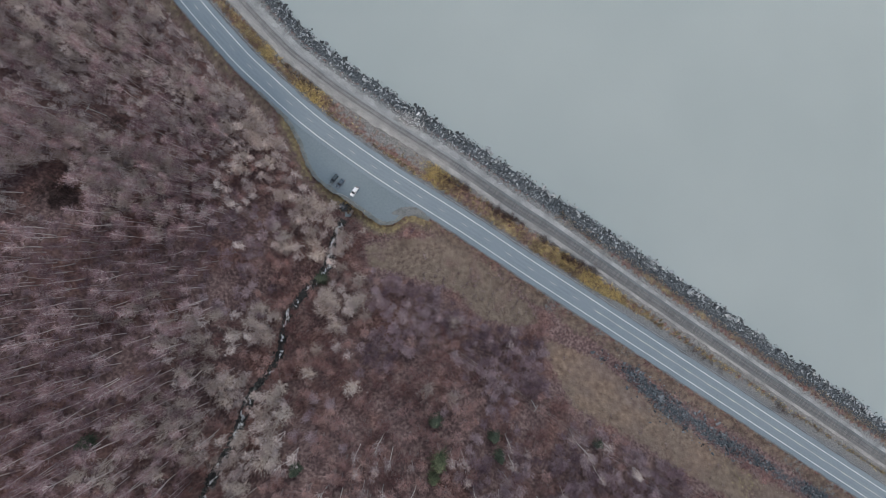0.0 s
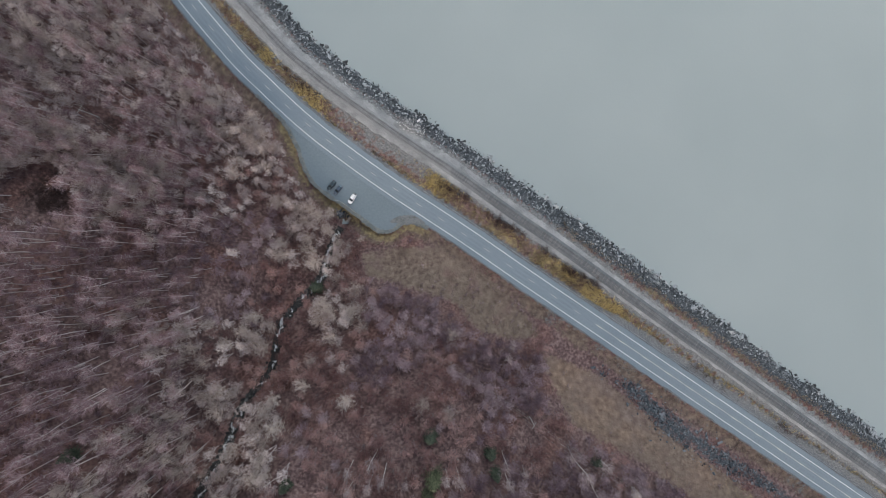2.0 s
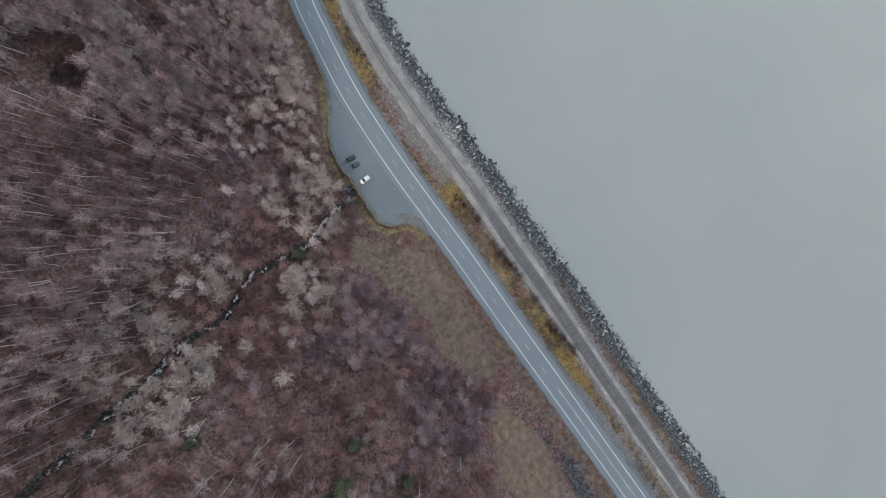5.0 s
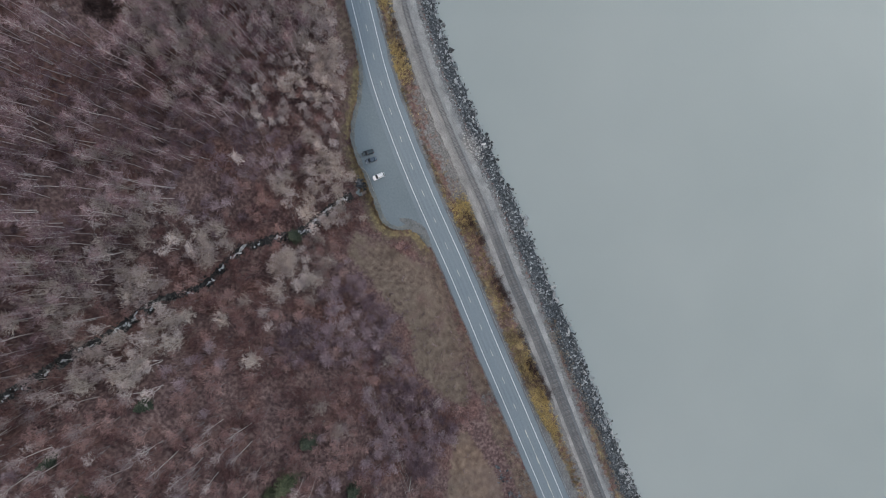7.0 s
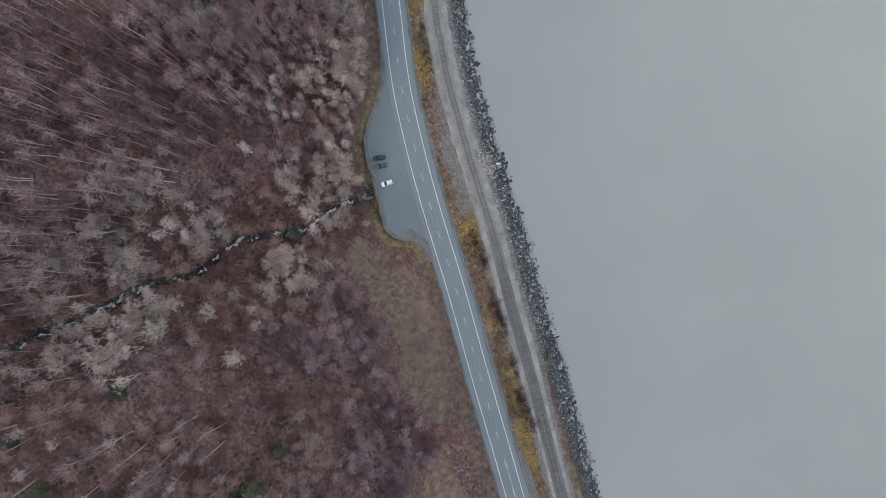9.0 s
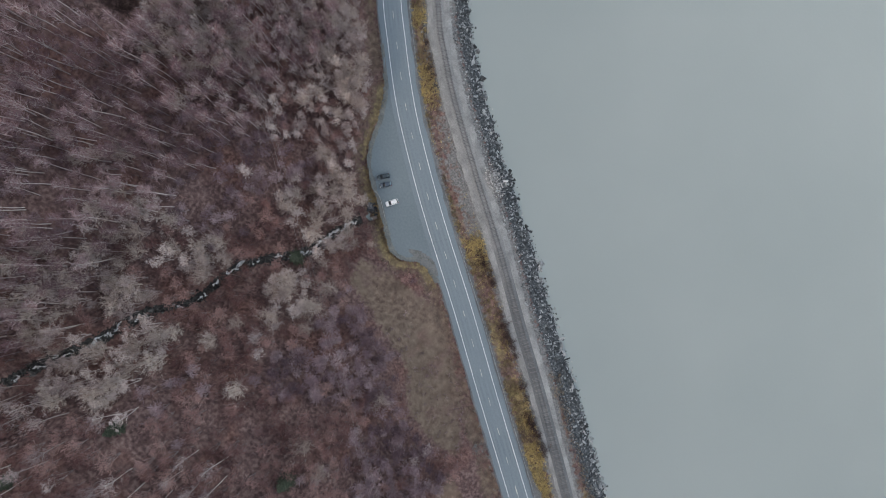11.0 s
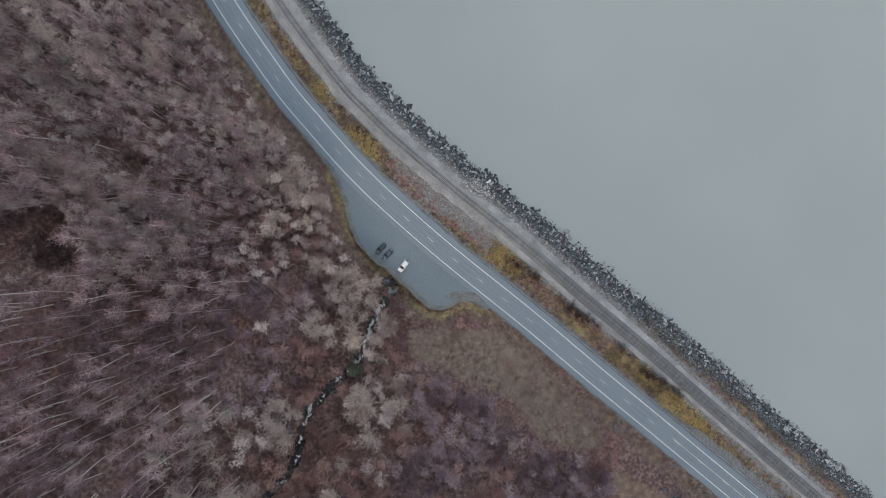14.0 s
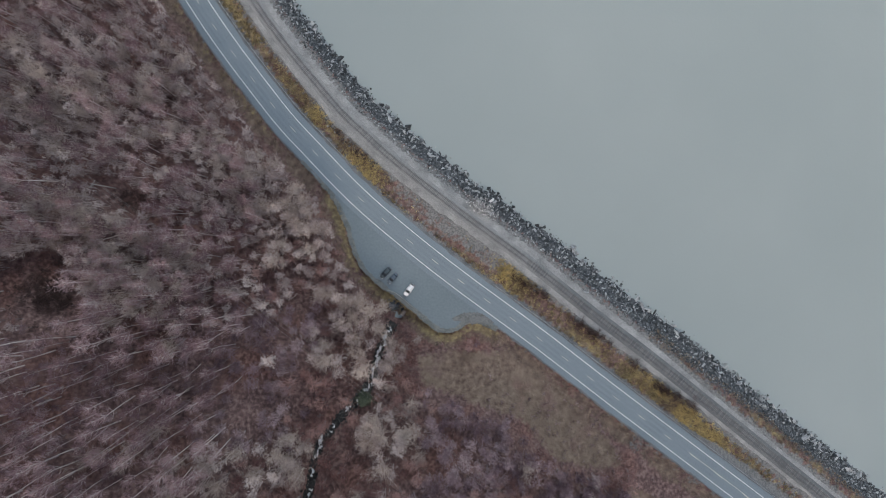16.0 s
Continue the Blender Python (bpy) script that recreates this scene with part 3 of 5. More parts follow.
# ---- railway ----
ti = np.where((RAIL[:, 1] < 330) & (RAIL[:, 0] < 420))[0]
track = RAIL[ti[0]:ti[-1]]
nt_ = len(track)
wob = 0.35 * wobble(track[:, 0], track[:, 1], 5, 2.0)
narrow = 1.0 * smooth(track[:, 0], 35, 75)
wob = wob + 0.25 * wobble(track[:, 0], track[:, 1], 1.9, 6.0)
v, f = ribbon(track, np.stack([-5.0 + wob + narrow, -4.3 + wob + narrow, -2.0 * np.ones(nt_), 2.0 * np.ones(nt_), 4.3 - wob - 0.8 * narrow, 5.6 + wob - 0.8 * narrow], 1), [-0.6, -0.12, -0.1, -0.1, -0.12, -0.7])
structure("rail_bench", mesh_np("rail_bench", v, f, M_BENCH, flat=False), "pale gravel bench under the railway", "gravel")
v, f = ribbon(track, [-2.3, -1.5, 1.5, 2.3], [-0.09, 0.22, 0.22, -0.09])
dust = np.repeat(0.25 + 0.6 * smooth(-track[:, 0], -25, 5), 4)
rail_bed = structure("rail_bed", mesh_np("rail_bed", v, f, M_BALLAST, tint=dust, flat=False), "grey crushed-stone ballast of the railway", "ballast")
railway = tagged(new("railway_track"), "single railway track with steel rails on wooden ties", "railway")
for o in (-0.75, 0.75):
    v, f = ribbon(track, [o - 0.06, o - 0.06, o - 0.035, o + 0.035, o + 0.06, o + 0.06], [0.27, 0.3, 0.45, 0.45, 0.3, 0.27])
    child("rail", mesh_np("rail", v, f, M_STEEL), railway, None, "steel rail")
BOX_V = np.array([(x, y, z) for x in (-0.5, 0.5) for y in (-0.5, 0.5) for z in (-0.5, 0.5)])
BOX_F = np.array([(0, 1, 3), (0, 3, 2), (4, 6, 7), (4, 7, 5), (0, 4, 5), (0, 5, 1), (2, 3, 7), (2, 7, 6), (0, 2, 6), (0, 6, 4), (1, 5, 7), (1, 7, 3)])


def scattered(name, proto, places, turns, scales, materials, tints=None):
    """Many turned and scaled copies of prototype arrays (corners, triangles, material numbers) joined in one mesh."""
    vs, fs, ms, ts, base = [], [], [], [], 0
    for k, (p, a, s) in enumerate(zip(places, turns, scales)):
        pv, pf, pm = proto[k % len(proto)]
        c, n = math.cos(a), math.sin(a)
        s = np.broadcast_to(s, 3)
        q = pv * s
        vs.append(np.stack([c * q[:, 0] - n * q[:, 1], n * q[:, 0] + c * q[:, 1], q[:, 2]], 1) + p)
        fs.append(pf + base)
        ms.append(pm)
        base += len(pv)
        if tints is not None:
            ts.append(np.full(len(pv), tints[k]))
    return mesh_np(name, np.concatenate(vs), np.concatenate(fs), materials, np.concatenate(ms), np.concatenate(ts) if tints is not None else None)


tie_line = spline(track[::6], 0.56)
tt_, tn_ = frames(tie_line)
keep = (tie_line[:, 0] > -190) & (tie_line[:, 0] < 290)
tie_line, tt_ = tie_line[keep], tt_[keep]
near = np.abs(np.arange(len(tie_line)) - int(np.argmin(np.hypot(tie_line[:, 0] - 5, tie_line[:, 1] - 39)))) <= 150
far = tie_line[~near]
child("sleeper_rest", scattered("sleeper_rest", [(BOX_V, BOX_F, np.zeros(12, int))], np.c_[far[:, :2], 0.2 + rng.uniform(-0.015, 0.015, len(far))],
      np.arctan2(tt_[~near, 1], tt_[~near, 0]) + rng.normal(0, 0.02, len(far)), np.c_[rng.uniform(0.21, 0.26, len(far)), rng.uniform(2.5, 2.7, len(far)), np.full(len(far), 0.16)], M_TIE),
      railway, None, "weathered wooden sleepers")["kind"] = "stuff"
TIE_ME = mesh_np("sleeper", BOX_V, BOX_F, M_TIE_ONE)
for q, w in zip(tie_line[near], tt_[near]):
    child("sleeper", TIE_ME, railway, pose(q[0], q[1], 0.2, 0, 0, math.degrees(math.atan2(w[1], w[0])) + rng.normal(0, 1.2)) @ Matrix.Diagonal((rng.uniform(0.21, 0.26), rng.uniform(2.5, 2.7), 0.16, 1)))


# ---- rocks ----
def rock(seed, corners=12, flat=(1, 0.8, 0.7)):
    """An angular broken block."""
    bm = bmesh.new()
    r = random.Random(seed)
    for _ in range(corners):
        q = Vector((r.gauss(0, 1), r.gauss(0, 1), r.gauss(0, 1))).normalized() * r.uniform(0.46, 0.58)
        bm.verts.new((q.x * flat[0], q.y * flat[1], q.z * flat[2]))
    hull = bmesh.ops.convex_hull(bm, input=bm.verts)
    bmesh.ops.delete(bm, geom=[q for q in hull["geom_interior"] if isinstance(q, bmesh.types.BMVert)], context="VERTS")
    bmesh.ops.triangulate(bm, faces=bm.faces)
    bm.verts.index_update()
    v = np.array([q.co[:] for q in bm.verts])
    f = np.array([[q.index for q in p.verts] for p in bm.faces])
    bm.free()
    return v, f, np.zeros(len(f), int)


SMALL = [rock(k, 9, (1, random.Random(k).uniform(0.6, 0.95), random.Random(k + 50).uniform(0.55, 0.9))) for k in range(8)]
BIG = [rock(k + 100, 20, (1.15, 0.75, 0.7)) for k in range(5)]
tn = frames(track)[1]


def along_bank(n, lo, hi):
    """Places on the bank: along the track, at a share of the way from the bench (0) to the water's edge (1)."""
    k = rng.integers(40, nt_ - 40, n)
    share = rng.uniform(lo, hi, n)
    p0 = track[k, :2] + rng.uniform(-0.5, 0.5, (n, 2))
    probe = p0 + tn[k] * 12
    edge = sea_edge(probe[:, 0], probe[:, 1])
    begin = 5.4 + 4.6 * smooth(p0[:, 0], 55, 95) + 1.0 * wobble(p0[:, 0], p0[:, 1], 9, 6.0)
    off = begin + (edge - begin) * share
    p = p0 + tn[k] * off[:, None]
    return np.c_[p, land(p[:, 0], p[:, 1])[0]], share


riprap = tagged(new("riprap"), "bank of dark angular boulders sloping into the water", "rocks")
p, share = along_bank(17500, 0.0, 1.03)
size = rng.lognormal(-0.3, 0.42, len(p)) * (0.5 + 0.75 * share)
child("rubble", scattered("rubble", SMALL, p + np.c_[0 * size, 0 * size, 0.12 * size], rng.uniform(0, 6.28, len(p)), size[:, None] * np.c_[rng.uniform(0.8, 1.7, len(p)), rng.uniform(0.6, 1.0, len(p)), rng.uniform(0.6, 1.2, len(p))], M_ROCK), riprap, None, "dark wet boulders")["kind"] = "stuff"
p, share = along_bank(520, 0.94, 1.12)
size = rng.lognormal(0.0, 0.35, len(p)) * (1.1 - 0.6 * (share > 1.05))
child("waterline_rubble", scattered("waterline_rubble", SMALL, np.c_[p[:, :2], np.full(len(p), SEA + 0.1)], rng.uniform(0, 6.28, len(p)), size, M_ROCK), riprap, None, "boulders standing in the water")["kind"] = "stuff"
p, share = along_bank(170, 0.3, 0.98)
BIG_ME = [mesh_np("boulder", *r[:2], M_ROCK) for r in BIG]
PALE_ME = [mesh_np("boulder", *r[:2], M_PALEROCK) for r in BIG[:2]]
for k, q in enumerate(p):
    s = rng.uniform(1.2, 2.0)
    pale = k % 24 == 0
    child("boulder", (PALE_ME if pale else BIG_ME)[k % (2 if pale else 5)], riprap, pose(q[0], q[1], q[2] + 0.2 * s, 0, 0, rng.uniform(0, 360)) @ Matrix.Diagonal((s * (0.6 if pale else 1), s * 0.7, s * 0.7, 1)))
# a slide of pale broken stone with a white block at the water
c = np.array([-14.5, 59.0])
n = 420
p = c + rng.normal(0, 1, (n, 2)) * (3.0, 1.5) @ np.array([[0.83, -0.55], [0.55, 0.83]])
p = np.c_[p, land(p[:, 0], p[:, 1])[0] + 0.35]
child("pale_rubble", scattered("pale_rubble", SMALL, p, rng.uniform(0, 6.28, n), rng.uniform(0.3, 0.95, n), M_PALEROCK), riprap, None, "patch of pale broken stone")["kind"] = "stuff"
child("boulder", mesh_np("boulder", *BIG[0][:2], M_WHITEROCK), riprap, pose(-11.6, 62.0, -2.0, 0, 0, 40) @ Matrix.Diagonal((2.4, 1.3, 1.3, 1)), "white block of stone")
child("boulder", BIG_ME[1], riprap, pose(-12.8, 60.8, -2.0, 0, 0, 30) @ Matrix.Diagonal((2.2, 1.4, 1.1, 1)))


def rock_field(name, places, sizes, material, label, category, flatness=0.7):
    h = land(places[:, 0], places[:, 1])[0]
    me = scattered(name, SMALL, np.c_[places, h + 0.1 * sizes], rng.uniform(0, 6.28, len(places)), sizes[:, None] * np.c_[rng.uniform(0.7, 1.4, len(places)), rng.uniform(0.6, 1.0, len(places)), np.full(len(places), flatness)], material)
    return tagged(new(name, me), label, category, kind="stuff")


# slabs of slate in the rock cut above the road
k = rng.integers(10, len(LEDGE) - 5, 3600)
k = k[rng.uniform(size=len(k)) < 0.45 + 0.6 * wobble(LEDGE[k, 0], LEDGE[k, 1], 5, 2.0)]
spread = 1.2 + 2.4 * smooth(LEDGE[k, 0], 80, 100) * smooth(-LEDGE[k, 0], -150, -120)
rock_field("slate_ledge", LEDGE[k, :2] + rng.normal(0, 1, (len(k), 2)) * spread[:, None], rng.lognormal(-0.2, 0.45, len(k)), M_LEDGE, "blue-grey slabs of broken slate in a roadside cut", "rocks")

# loose stones along the edge of the bench in the bend
k = rng.integers(0, 100, 260)[:, None] / 100
pp = np.array([[-79, 91.0]]) * (1 - k) + np.array([[-55.5, 71.5]]) * k + rng.normal(0, 0.55, (260, 2)) + np.sin(k * 3.14) * np.array([[-0.9, -0.9]])
rock_field("bench_stones", pp, rng.lognormal(-0.7, 0.4, 260), M_ROCK, "loose stones along the edge of the railway bench", "rocks", 0.8)

# single white stones on the verge and the bench
for k, (x, y) in enumerate([(-10.6, 35.9), (0.3, 26.6), (76.4, -18.3), (184, -87.0), (142.7, -60.1), (-88.9, 112.9), (92.5, -26.0)]):
    s = rng.uniform(0.45, 0.7)
    q = tagged(new("white_stone", PALE_ME[k % 2]), "single white stone lying on the verge", "stone", "white stones by the railway")
    q.matrix_world = pose(x, y, float(land([x], [y])[0][0]) + 0.2, 0, 0, 50 * k) @ Matrix.Diagonal((s, s, s * 0.8, 1))

# ---- stream ----
bed_line = spline(STREAM[3:], 0.6)
_, sn = frames(bed_line)
nb = len(bed_line)
width = 1.2 - 0.4 * smooth(np.arange(nb), 40, 100) + 0.5 * smooth(np.arange(nb), 125, 150) + 0.35 * wobble(bed_line[:, 0], bed_line[:, 1], 4, 1.0)
sh = bed_line[:, 2] + 0.15
lo, hi = width + rng.uniform(0, 1.0, nb), width + rng.uniform(0, 1.0, nb)
v, f = ribbon(bed_line, np.stack([-lo, -width * 0.5, width * 0.5, hi], 1), np.stack([sh + 0.1, sh - 0.02, sh - 0.02, sh + 0.1], 1))
structure("stream", mesh_np("stream", v, f, M_BED, flat=False), "narrow dark mountain stream between wet stones", "stream")
k = rng.integers(0, nb - 1, 2600)
pp = bed_line[k, :2] + sn[k] * rng.normal(0, 1.2, len(k))[:, None]
me = scattered("stream_stones", SMALL, np.c_[pp, np.maximum(land(pp[:, 0], pp[:, 1])[0], bed_line[k, 2]) + 0.2], rng.uniform(0, 6.28, len(k)), rng.lognormal(-0.55, 0.45, len(k)), M_BED)
tagged(new("stream_stones", me), "black wet stones along the stream", "rocks", kind="stuff")
FOAM = [rock(k + 300, 14, (1, 0.6, 0.35)) for k in range(6)]
spans = [(2.5, 31, 210), (33, 35, 9), (41, 44, 12), (47, 53, 26), (57, 59, 6), (63, 66, 10), (71, 74, 12), (83, 86, 12), (89, 96, 34), (96, 101, 40), (104, 110, 26), (112, 116, 16), (119, 122, 12), (128, 138, 26), (148, 160, 30)]
spots = []
for a, b, count in spans:
    at = rng.uniform(a, b, count)
    j = np.clip((at / 0.6).astype(int), 0, nb - 1)
    mid = 0.55 * np.sin(at * 0.9) + 0.3 * np.sin(at * 2.3)
    q = bed_line[j, :2] + sn[j] * (mid + rng.normal(0, 0.28, count))[:, None]
    spots.append(np.c_[q, bed_line[j, 2] + 0.45, np.arctan2(sn[j, 0], -sn[j, 1]) + rng.normal(0, 0.6, count)])
spots = np.concatenate(spots)
me = scattered("white_water", FOAM, spots[:, :3], spots[:, 3], rng.lognormal(-0.35, 0.4, len(spots))[:, None] * np.array([1.25, 0.8, 0.6]), M_FOAM)
tagged(new("white_water", me), "white cascades tumbling down the stream", "water", kind="stuff")
# culvert mouth
pipe = tagged(new("culvert_pipe"), "rusty culvert pipe end above the stream", "pipe")
pipe.matrix_world = pose(-42.2, 16.9, -2.6, 0, 8, 60)
for r_, nm in ((0.75, "barrel"), (0.85, "collar")):
    bm = bmesh.new()
    n = 20
    L0, L1 = (-0.9, 1.2) if nm == "barrel" else (-0.95, -0.7)
    rings = [[bm.verts.new((x, rr * math.cos(6.2832 * i / n), rr * math.sin(6.2832 * i / n))) for i in range(n)] for x, rr in ((L0, r_ - 0.08), (L0, r_), (L1, r_), (L1, r_ - 0.08), (L0, r_ - 0.08))]
    for a, b in zip(rings[:-1], rings[1:]):
        for i in range(n):
            bm.faces.new((a[i], a[(i + 1) % n], b[(i + 1) % n], b[i]))
    part(nm, bm, M_PIPE if nm == "barrel" else M_PALEROCK, pipe)
pp = np.array([-45.7, 19.3]) + rng.normal(0, 1, (130, 2)) * (1.3, 1.2)
rock_field("culvert_rocks", pp, rng.lognormal(-0.1, 0.35, 130), M_LEDGE, "blue-grey stones heaped round the culvert mouth", "rocks", 0.8)


# ---- guard rails ----
def guard_rail(line, label, post_material, height=0.72, name="guard_rail"):
    rail = tagged(new(name), label, "guard rail")
    prof = [(0.0, height - 0.31), (0.07, height - 0.26), (0.0, height - 0.155), (0.07, height - 0.05), (0.0, height), (-0.035, height), (-0.035, height - 0.31)]
    z0 = land(line[:, 0], line[:, 1])[0]
    z0 = np.maximum(z0, -0.35)
    v, f = ribbon(line, [a for a, _ in prof], np.stack([z0 + b for _, b in prof], 1))
    child("beam", mesh_np("beam", v, f, M_GALV), rail, None, "galvanised steel beam")
    bm = bmesh.new()
    box(bm, -0.09, -0.1, -0.5, 0.09, 0.1, height + 0.06, 0.015)
    me = bpy.data.meshes.new("post")
    bm.to_mesh(me)
    bm.free()
    me.materials.append(post_material)
    t, n = frames(line)
    for i in range(1, len(line) - 1, 2):
        q = line[i, :2] + n[i] * -0.18
        child("post", me, rail, pose(q[0], q[1], z0[i], 0, 0, math.degrees(math.atan2(t[i, 1], t[i, 0]))))
    return rail


_, rn = frames(ROAD)
i0 = int(np.argmin(np.hypot(ROAD[:, 0] + 139, ROAD[:, 1] - 145)))
i1 = int(np.argmin(np.hypot(ROAD[:, 0] + 71.8, ROAD[:, 1] - 68.5)))
guard_rail(np.c_[ROAD[i0:i1, :2] + rn[i0:i1] * 6.7, ROAD[i0:i1, 0]], "long galvanised guard rail on the seaward verge of the bend", M_POST)
i0 = int(np.argmin(np.hypot(ROAD[:, 0] + 12, ROAD[:, 1] - 25)))
i1 = int(np.argmin(np.hypot(ROAD[:, 0] - 225, ROAD[:, 1] + 130)))
guard_rail(np.c_[ROAD[i0:i1, :2] + rn[i0:i1] * 6.35, ROAD[i0:i1, 0]], "weathered guard rail on dark posts along the straight", M_POST)
guard_rail(spline([(-48.7, 25.3), (-46.5, 25.1), (-43.6, 23.5), (-40.5, 21.2), (-37.8, 19.2)], 1.0), "short curved guard rail closing the parking lot", M_POST, 0.7)


# ---- cars ----
M_TYRE, M_RIM = plain("tyre_rubber", (0.03, 0.03, 0.032), 0.85), plain("alloy_rim", (0.45, 0.46, 0.47), 0.35, 0.8)
M_GLASS = plain("tinted_car_glass", (0.03, 0.04, 0.05), 0.08, 0.0, 0.05, spec=0.8)
M_LAMP, M_TAIL = plain("headlamp_lens", (0.7, 0.72, 0.74), 0.15), plain("tail_lamp_lens", (0.35, 0.02, 0.02), 0.25)
M_TRIM = plain("black_trim", (0.03, 0.03, 0.03), 0.6)


def loft(sections, close=True):
    """Rounded hull through cross-sections (x, half width, low z, high z)."""
    bm = bmesh.new()
    rings = []
    for x, w, lo, hi in sections:
        c = min(0.16, w * 0.25, (hi - lo) * 0.4)
        out = [(w - c * 0.4, lo), (w, lo + c), (w, hi - c * 1.3), (w - c * 0.5, hi - c * 0.35), (w - c * 1.8, hi), (0, hi + 0.02)]
        ring = [(y, z) for y, z in out] + [(-y, z) for y, z in out[-2::-1]]
        rings.append([bm.verts.new((x, y, z)) for y, z in ring])
    for a, b in zip(rings[:-1], rings[1:]):
        for i in range(len(a)):
            bm.faces.new((a[i], a[(i + 1) % len(a)], b[(i + 1) % len(a)], b[i]))
    bm.faces.new(rings[0][::-1])
    bm.faces.new(rings[-1])
    bmesh.ops.recalc_face_normals(bm, faces=bm.faces)
    for q in bm.faces:
        q.smooth = True
    return bm


def car(label, paint, length, width, height, hood, boot, place, turn, roof_bars=False):
    """A parked car; its nose points along +x."""
    c = tagged(new("car"), label, "car")
    L, W, Z = length / 2, width / 2, height
    belt = 0.62 * Z
    part("body", loft([(-L, W * 0.86, 0.42, belt * 0.9), (-L + 0.12, W * 0.96, 0.3, belt), (-L * 0.55, W, 0.24, belt + 0.03), (0, W, 0.24, belt + 0.02),
                       (L - hood, W, 0.24, belt), (L - hood * 0.35, W * 0.97, 0.26, belt - 0.08), (L - 0.12, W * 0.9, 0.3, belt - 0.17), (L, W * 0.78, 0.4, belt - 0.3)]), paint, c)
    a, b = -L + boot, L - hood
    cabin = loft([(a, W * 0.86, belt - 0.05, belt + 0.06), (a + 0.35 + 0.3 * (boot > 0.5), W * 0.8, belt - 0.05, Z - 0.06), (b - 0.95, W * 0.8, belt - 0.05, Z - 0.05), (b + 0.05, W * 0.86, belt - 0.05, belt + 0.05)])
    part("windows", cabin, M_GLASS, c, "dark tinted glass")
    r0, r1 = a + 0.38 + 0.3 * (boot > 0.5), b - 0.92
    bm = bmesh.new()
    box(bm, r0, -W * 0.76, Z - 0.09, r1, W * 0.76, Z + 0.0, 0.05)
    part("roof", bm, paint, c)
    for s in (-1, 1):
        for x0, x1, nm in ((r0 + 0.02, r0 + 0.16, "rear_pillar"), ((r0 + r1) / 2 - 0.06, (r0 + r1) / 2 + 0.06, "door_pillar")):
            bm = bmesh.new()
            box(bm, x0, s * W * 0.8 - 0.03, belt, x1, s * W * 0.8 + 0.03, Z - 0.06, 0.012)
            part(nm, bm, paint, c)
        bm = bmesh.new()
        box(bm, b - 0.35, s * (W + 0.09) - 0.1, belt + 0.02, b - 0.2, s * (W + 0.09) + 0.1, belt + 0.17, 0.04)
        part("mirror", bm, M_TRIM, c)
        bm = bmesh.new()
        box(bm, L - 0.32, s * W * 0.68 - 0.2, belt - 0.32, L - 0.04, s * W * 0.68 + 0.2, belt - 0.18, 0.04)
        part("headlight", bm, M_LAMP, c)
        bm = bmesh.new()
        box(bm, -L - 0.01, s * W * 0.75 - 0.12, belt - 0.3, -L + 0.14, s * W * 0.75 + 0.12, belt - 0.04, 0.03)
        part("tail_light", bm, M_TAIL, c)
        if roof_bars:
            bm = bmesh.new()
            box(bm, r0 + 0.1, s * W * 0.62 - 0.025, Z + 0.0, r1 - 0.1, s * W * 0.62 + 0.025, Z + 0.07, 0.02)
            part("roof_bar", bm, M_TRIM, c)
        for x in (-L + 0.95, L - 0.95):
            wheel = new("wheel")
            wheel.parent = c
            wheel.matrix_local = pose(x, s * (W - 0.13), 0.34, 90, 0, 0)
            for r_, w_, nm, mm in ((0.34, 0.22, "tyre", M_TYRE), (0.21, 0.24, "rim", M_RIM)):
                bm = bmesh.new()
                bmesh.ops.create_cone(bm, cap_ends=True, segments=24, radius1=r_, radius2=r_, depth=w_)
                bmesh.ops.bevel(bm, geom=[e for e in bm.edges if abs(e.verts[0].co.z - e.verts[1].co.z) < 1e-4], offset=0.03, segments=2, affect="EDGES")
                part(nm, bm, mm, wheel)
    for x, nm in ((L - 0.05, "front_bumper"), (-L + 0.02, "rear_bumper")):
        bm = bmesh.new()
        box(bm, x - 0.12, -W * 0.82, 0.32, x + 0.12, W * 0.82, 0.52, 0.06)
        part(nm, bm, M_TRIM, c)
    c.matrix_world = pose(*place, 0.02, 0, 0, turn)
    return c


P_WHITE = plain("white_car_paint", (0.88, 0.885, 0.89), 0.35, 0, 0.03)
P_BLACK = plain("black_green_car_paint", (0.075, 0.1, 0.11), 0.3, 0.6, 0.1, spec=0.6)
P_NAVY = plain("dark_blue_car_paint", (0.12, 0.155, 0.19), 0.3, 0.7, 0.1, spec=0.6)
car("white sport utility car parked at the curved guard rail", P_WHITE, 5.1, 2.0, 1.85, 1.35, 0.12, (-40.4, 26.2), 238, True)
car("black green estate car parked nose to the verge", P_BLACK, 4.8, 1.9, 1.65, 1.3, 0.15, (-49.7, 31.9), 230, True)
car("dark blue hatchback with a pale reflecting bonnet", P_NAVY, 4.6, 1.85, 1.55, 1.25, 0.5, (-46.9, 30.0), 230)


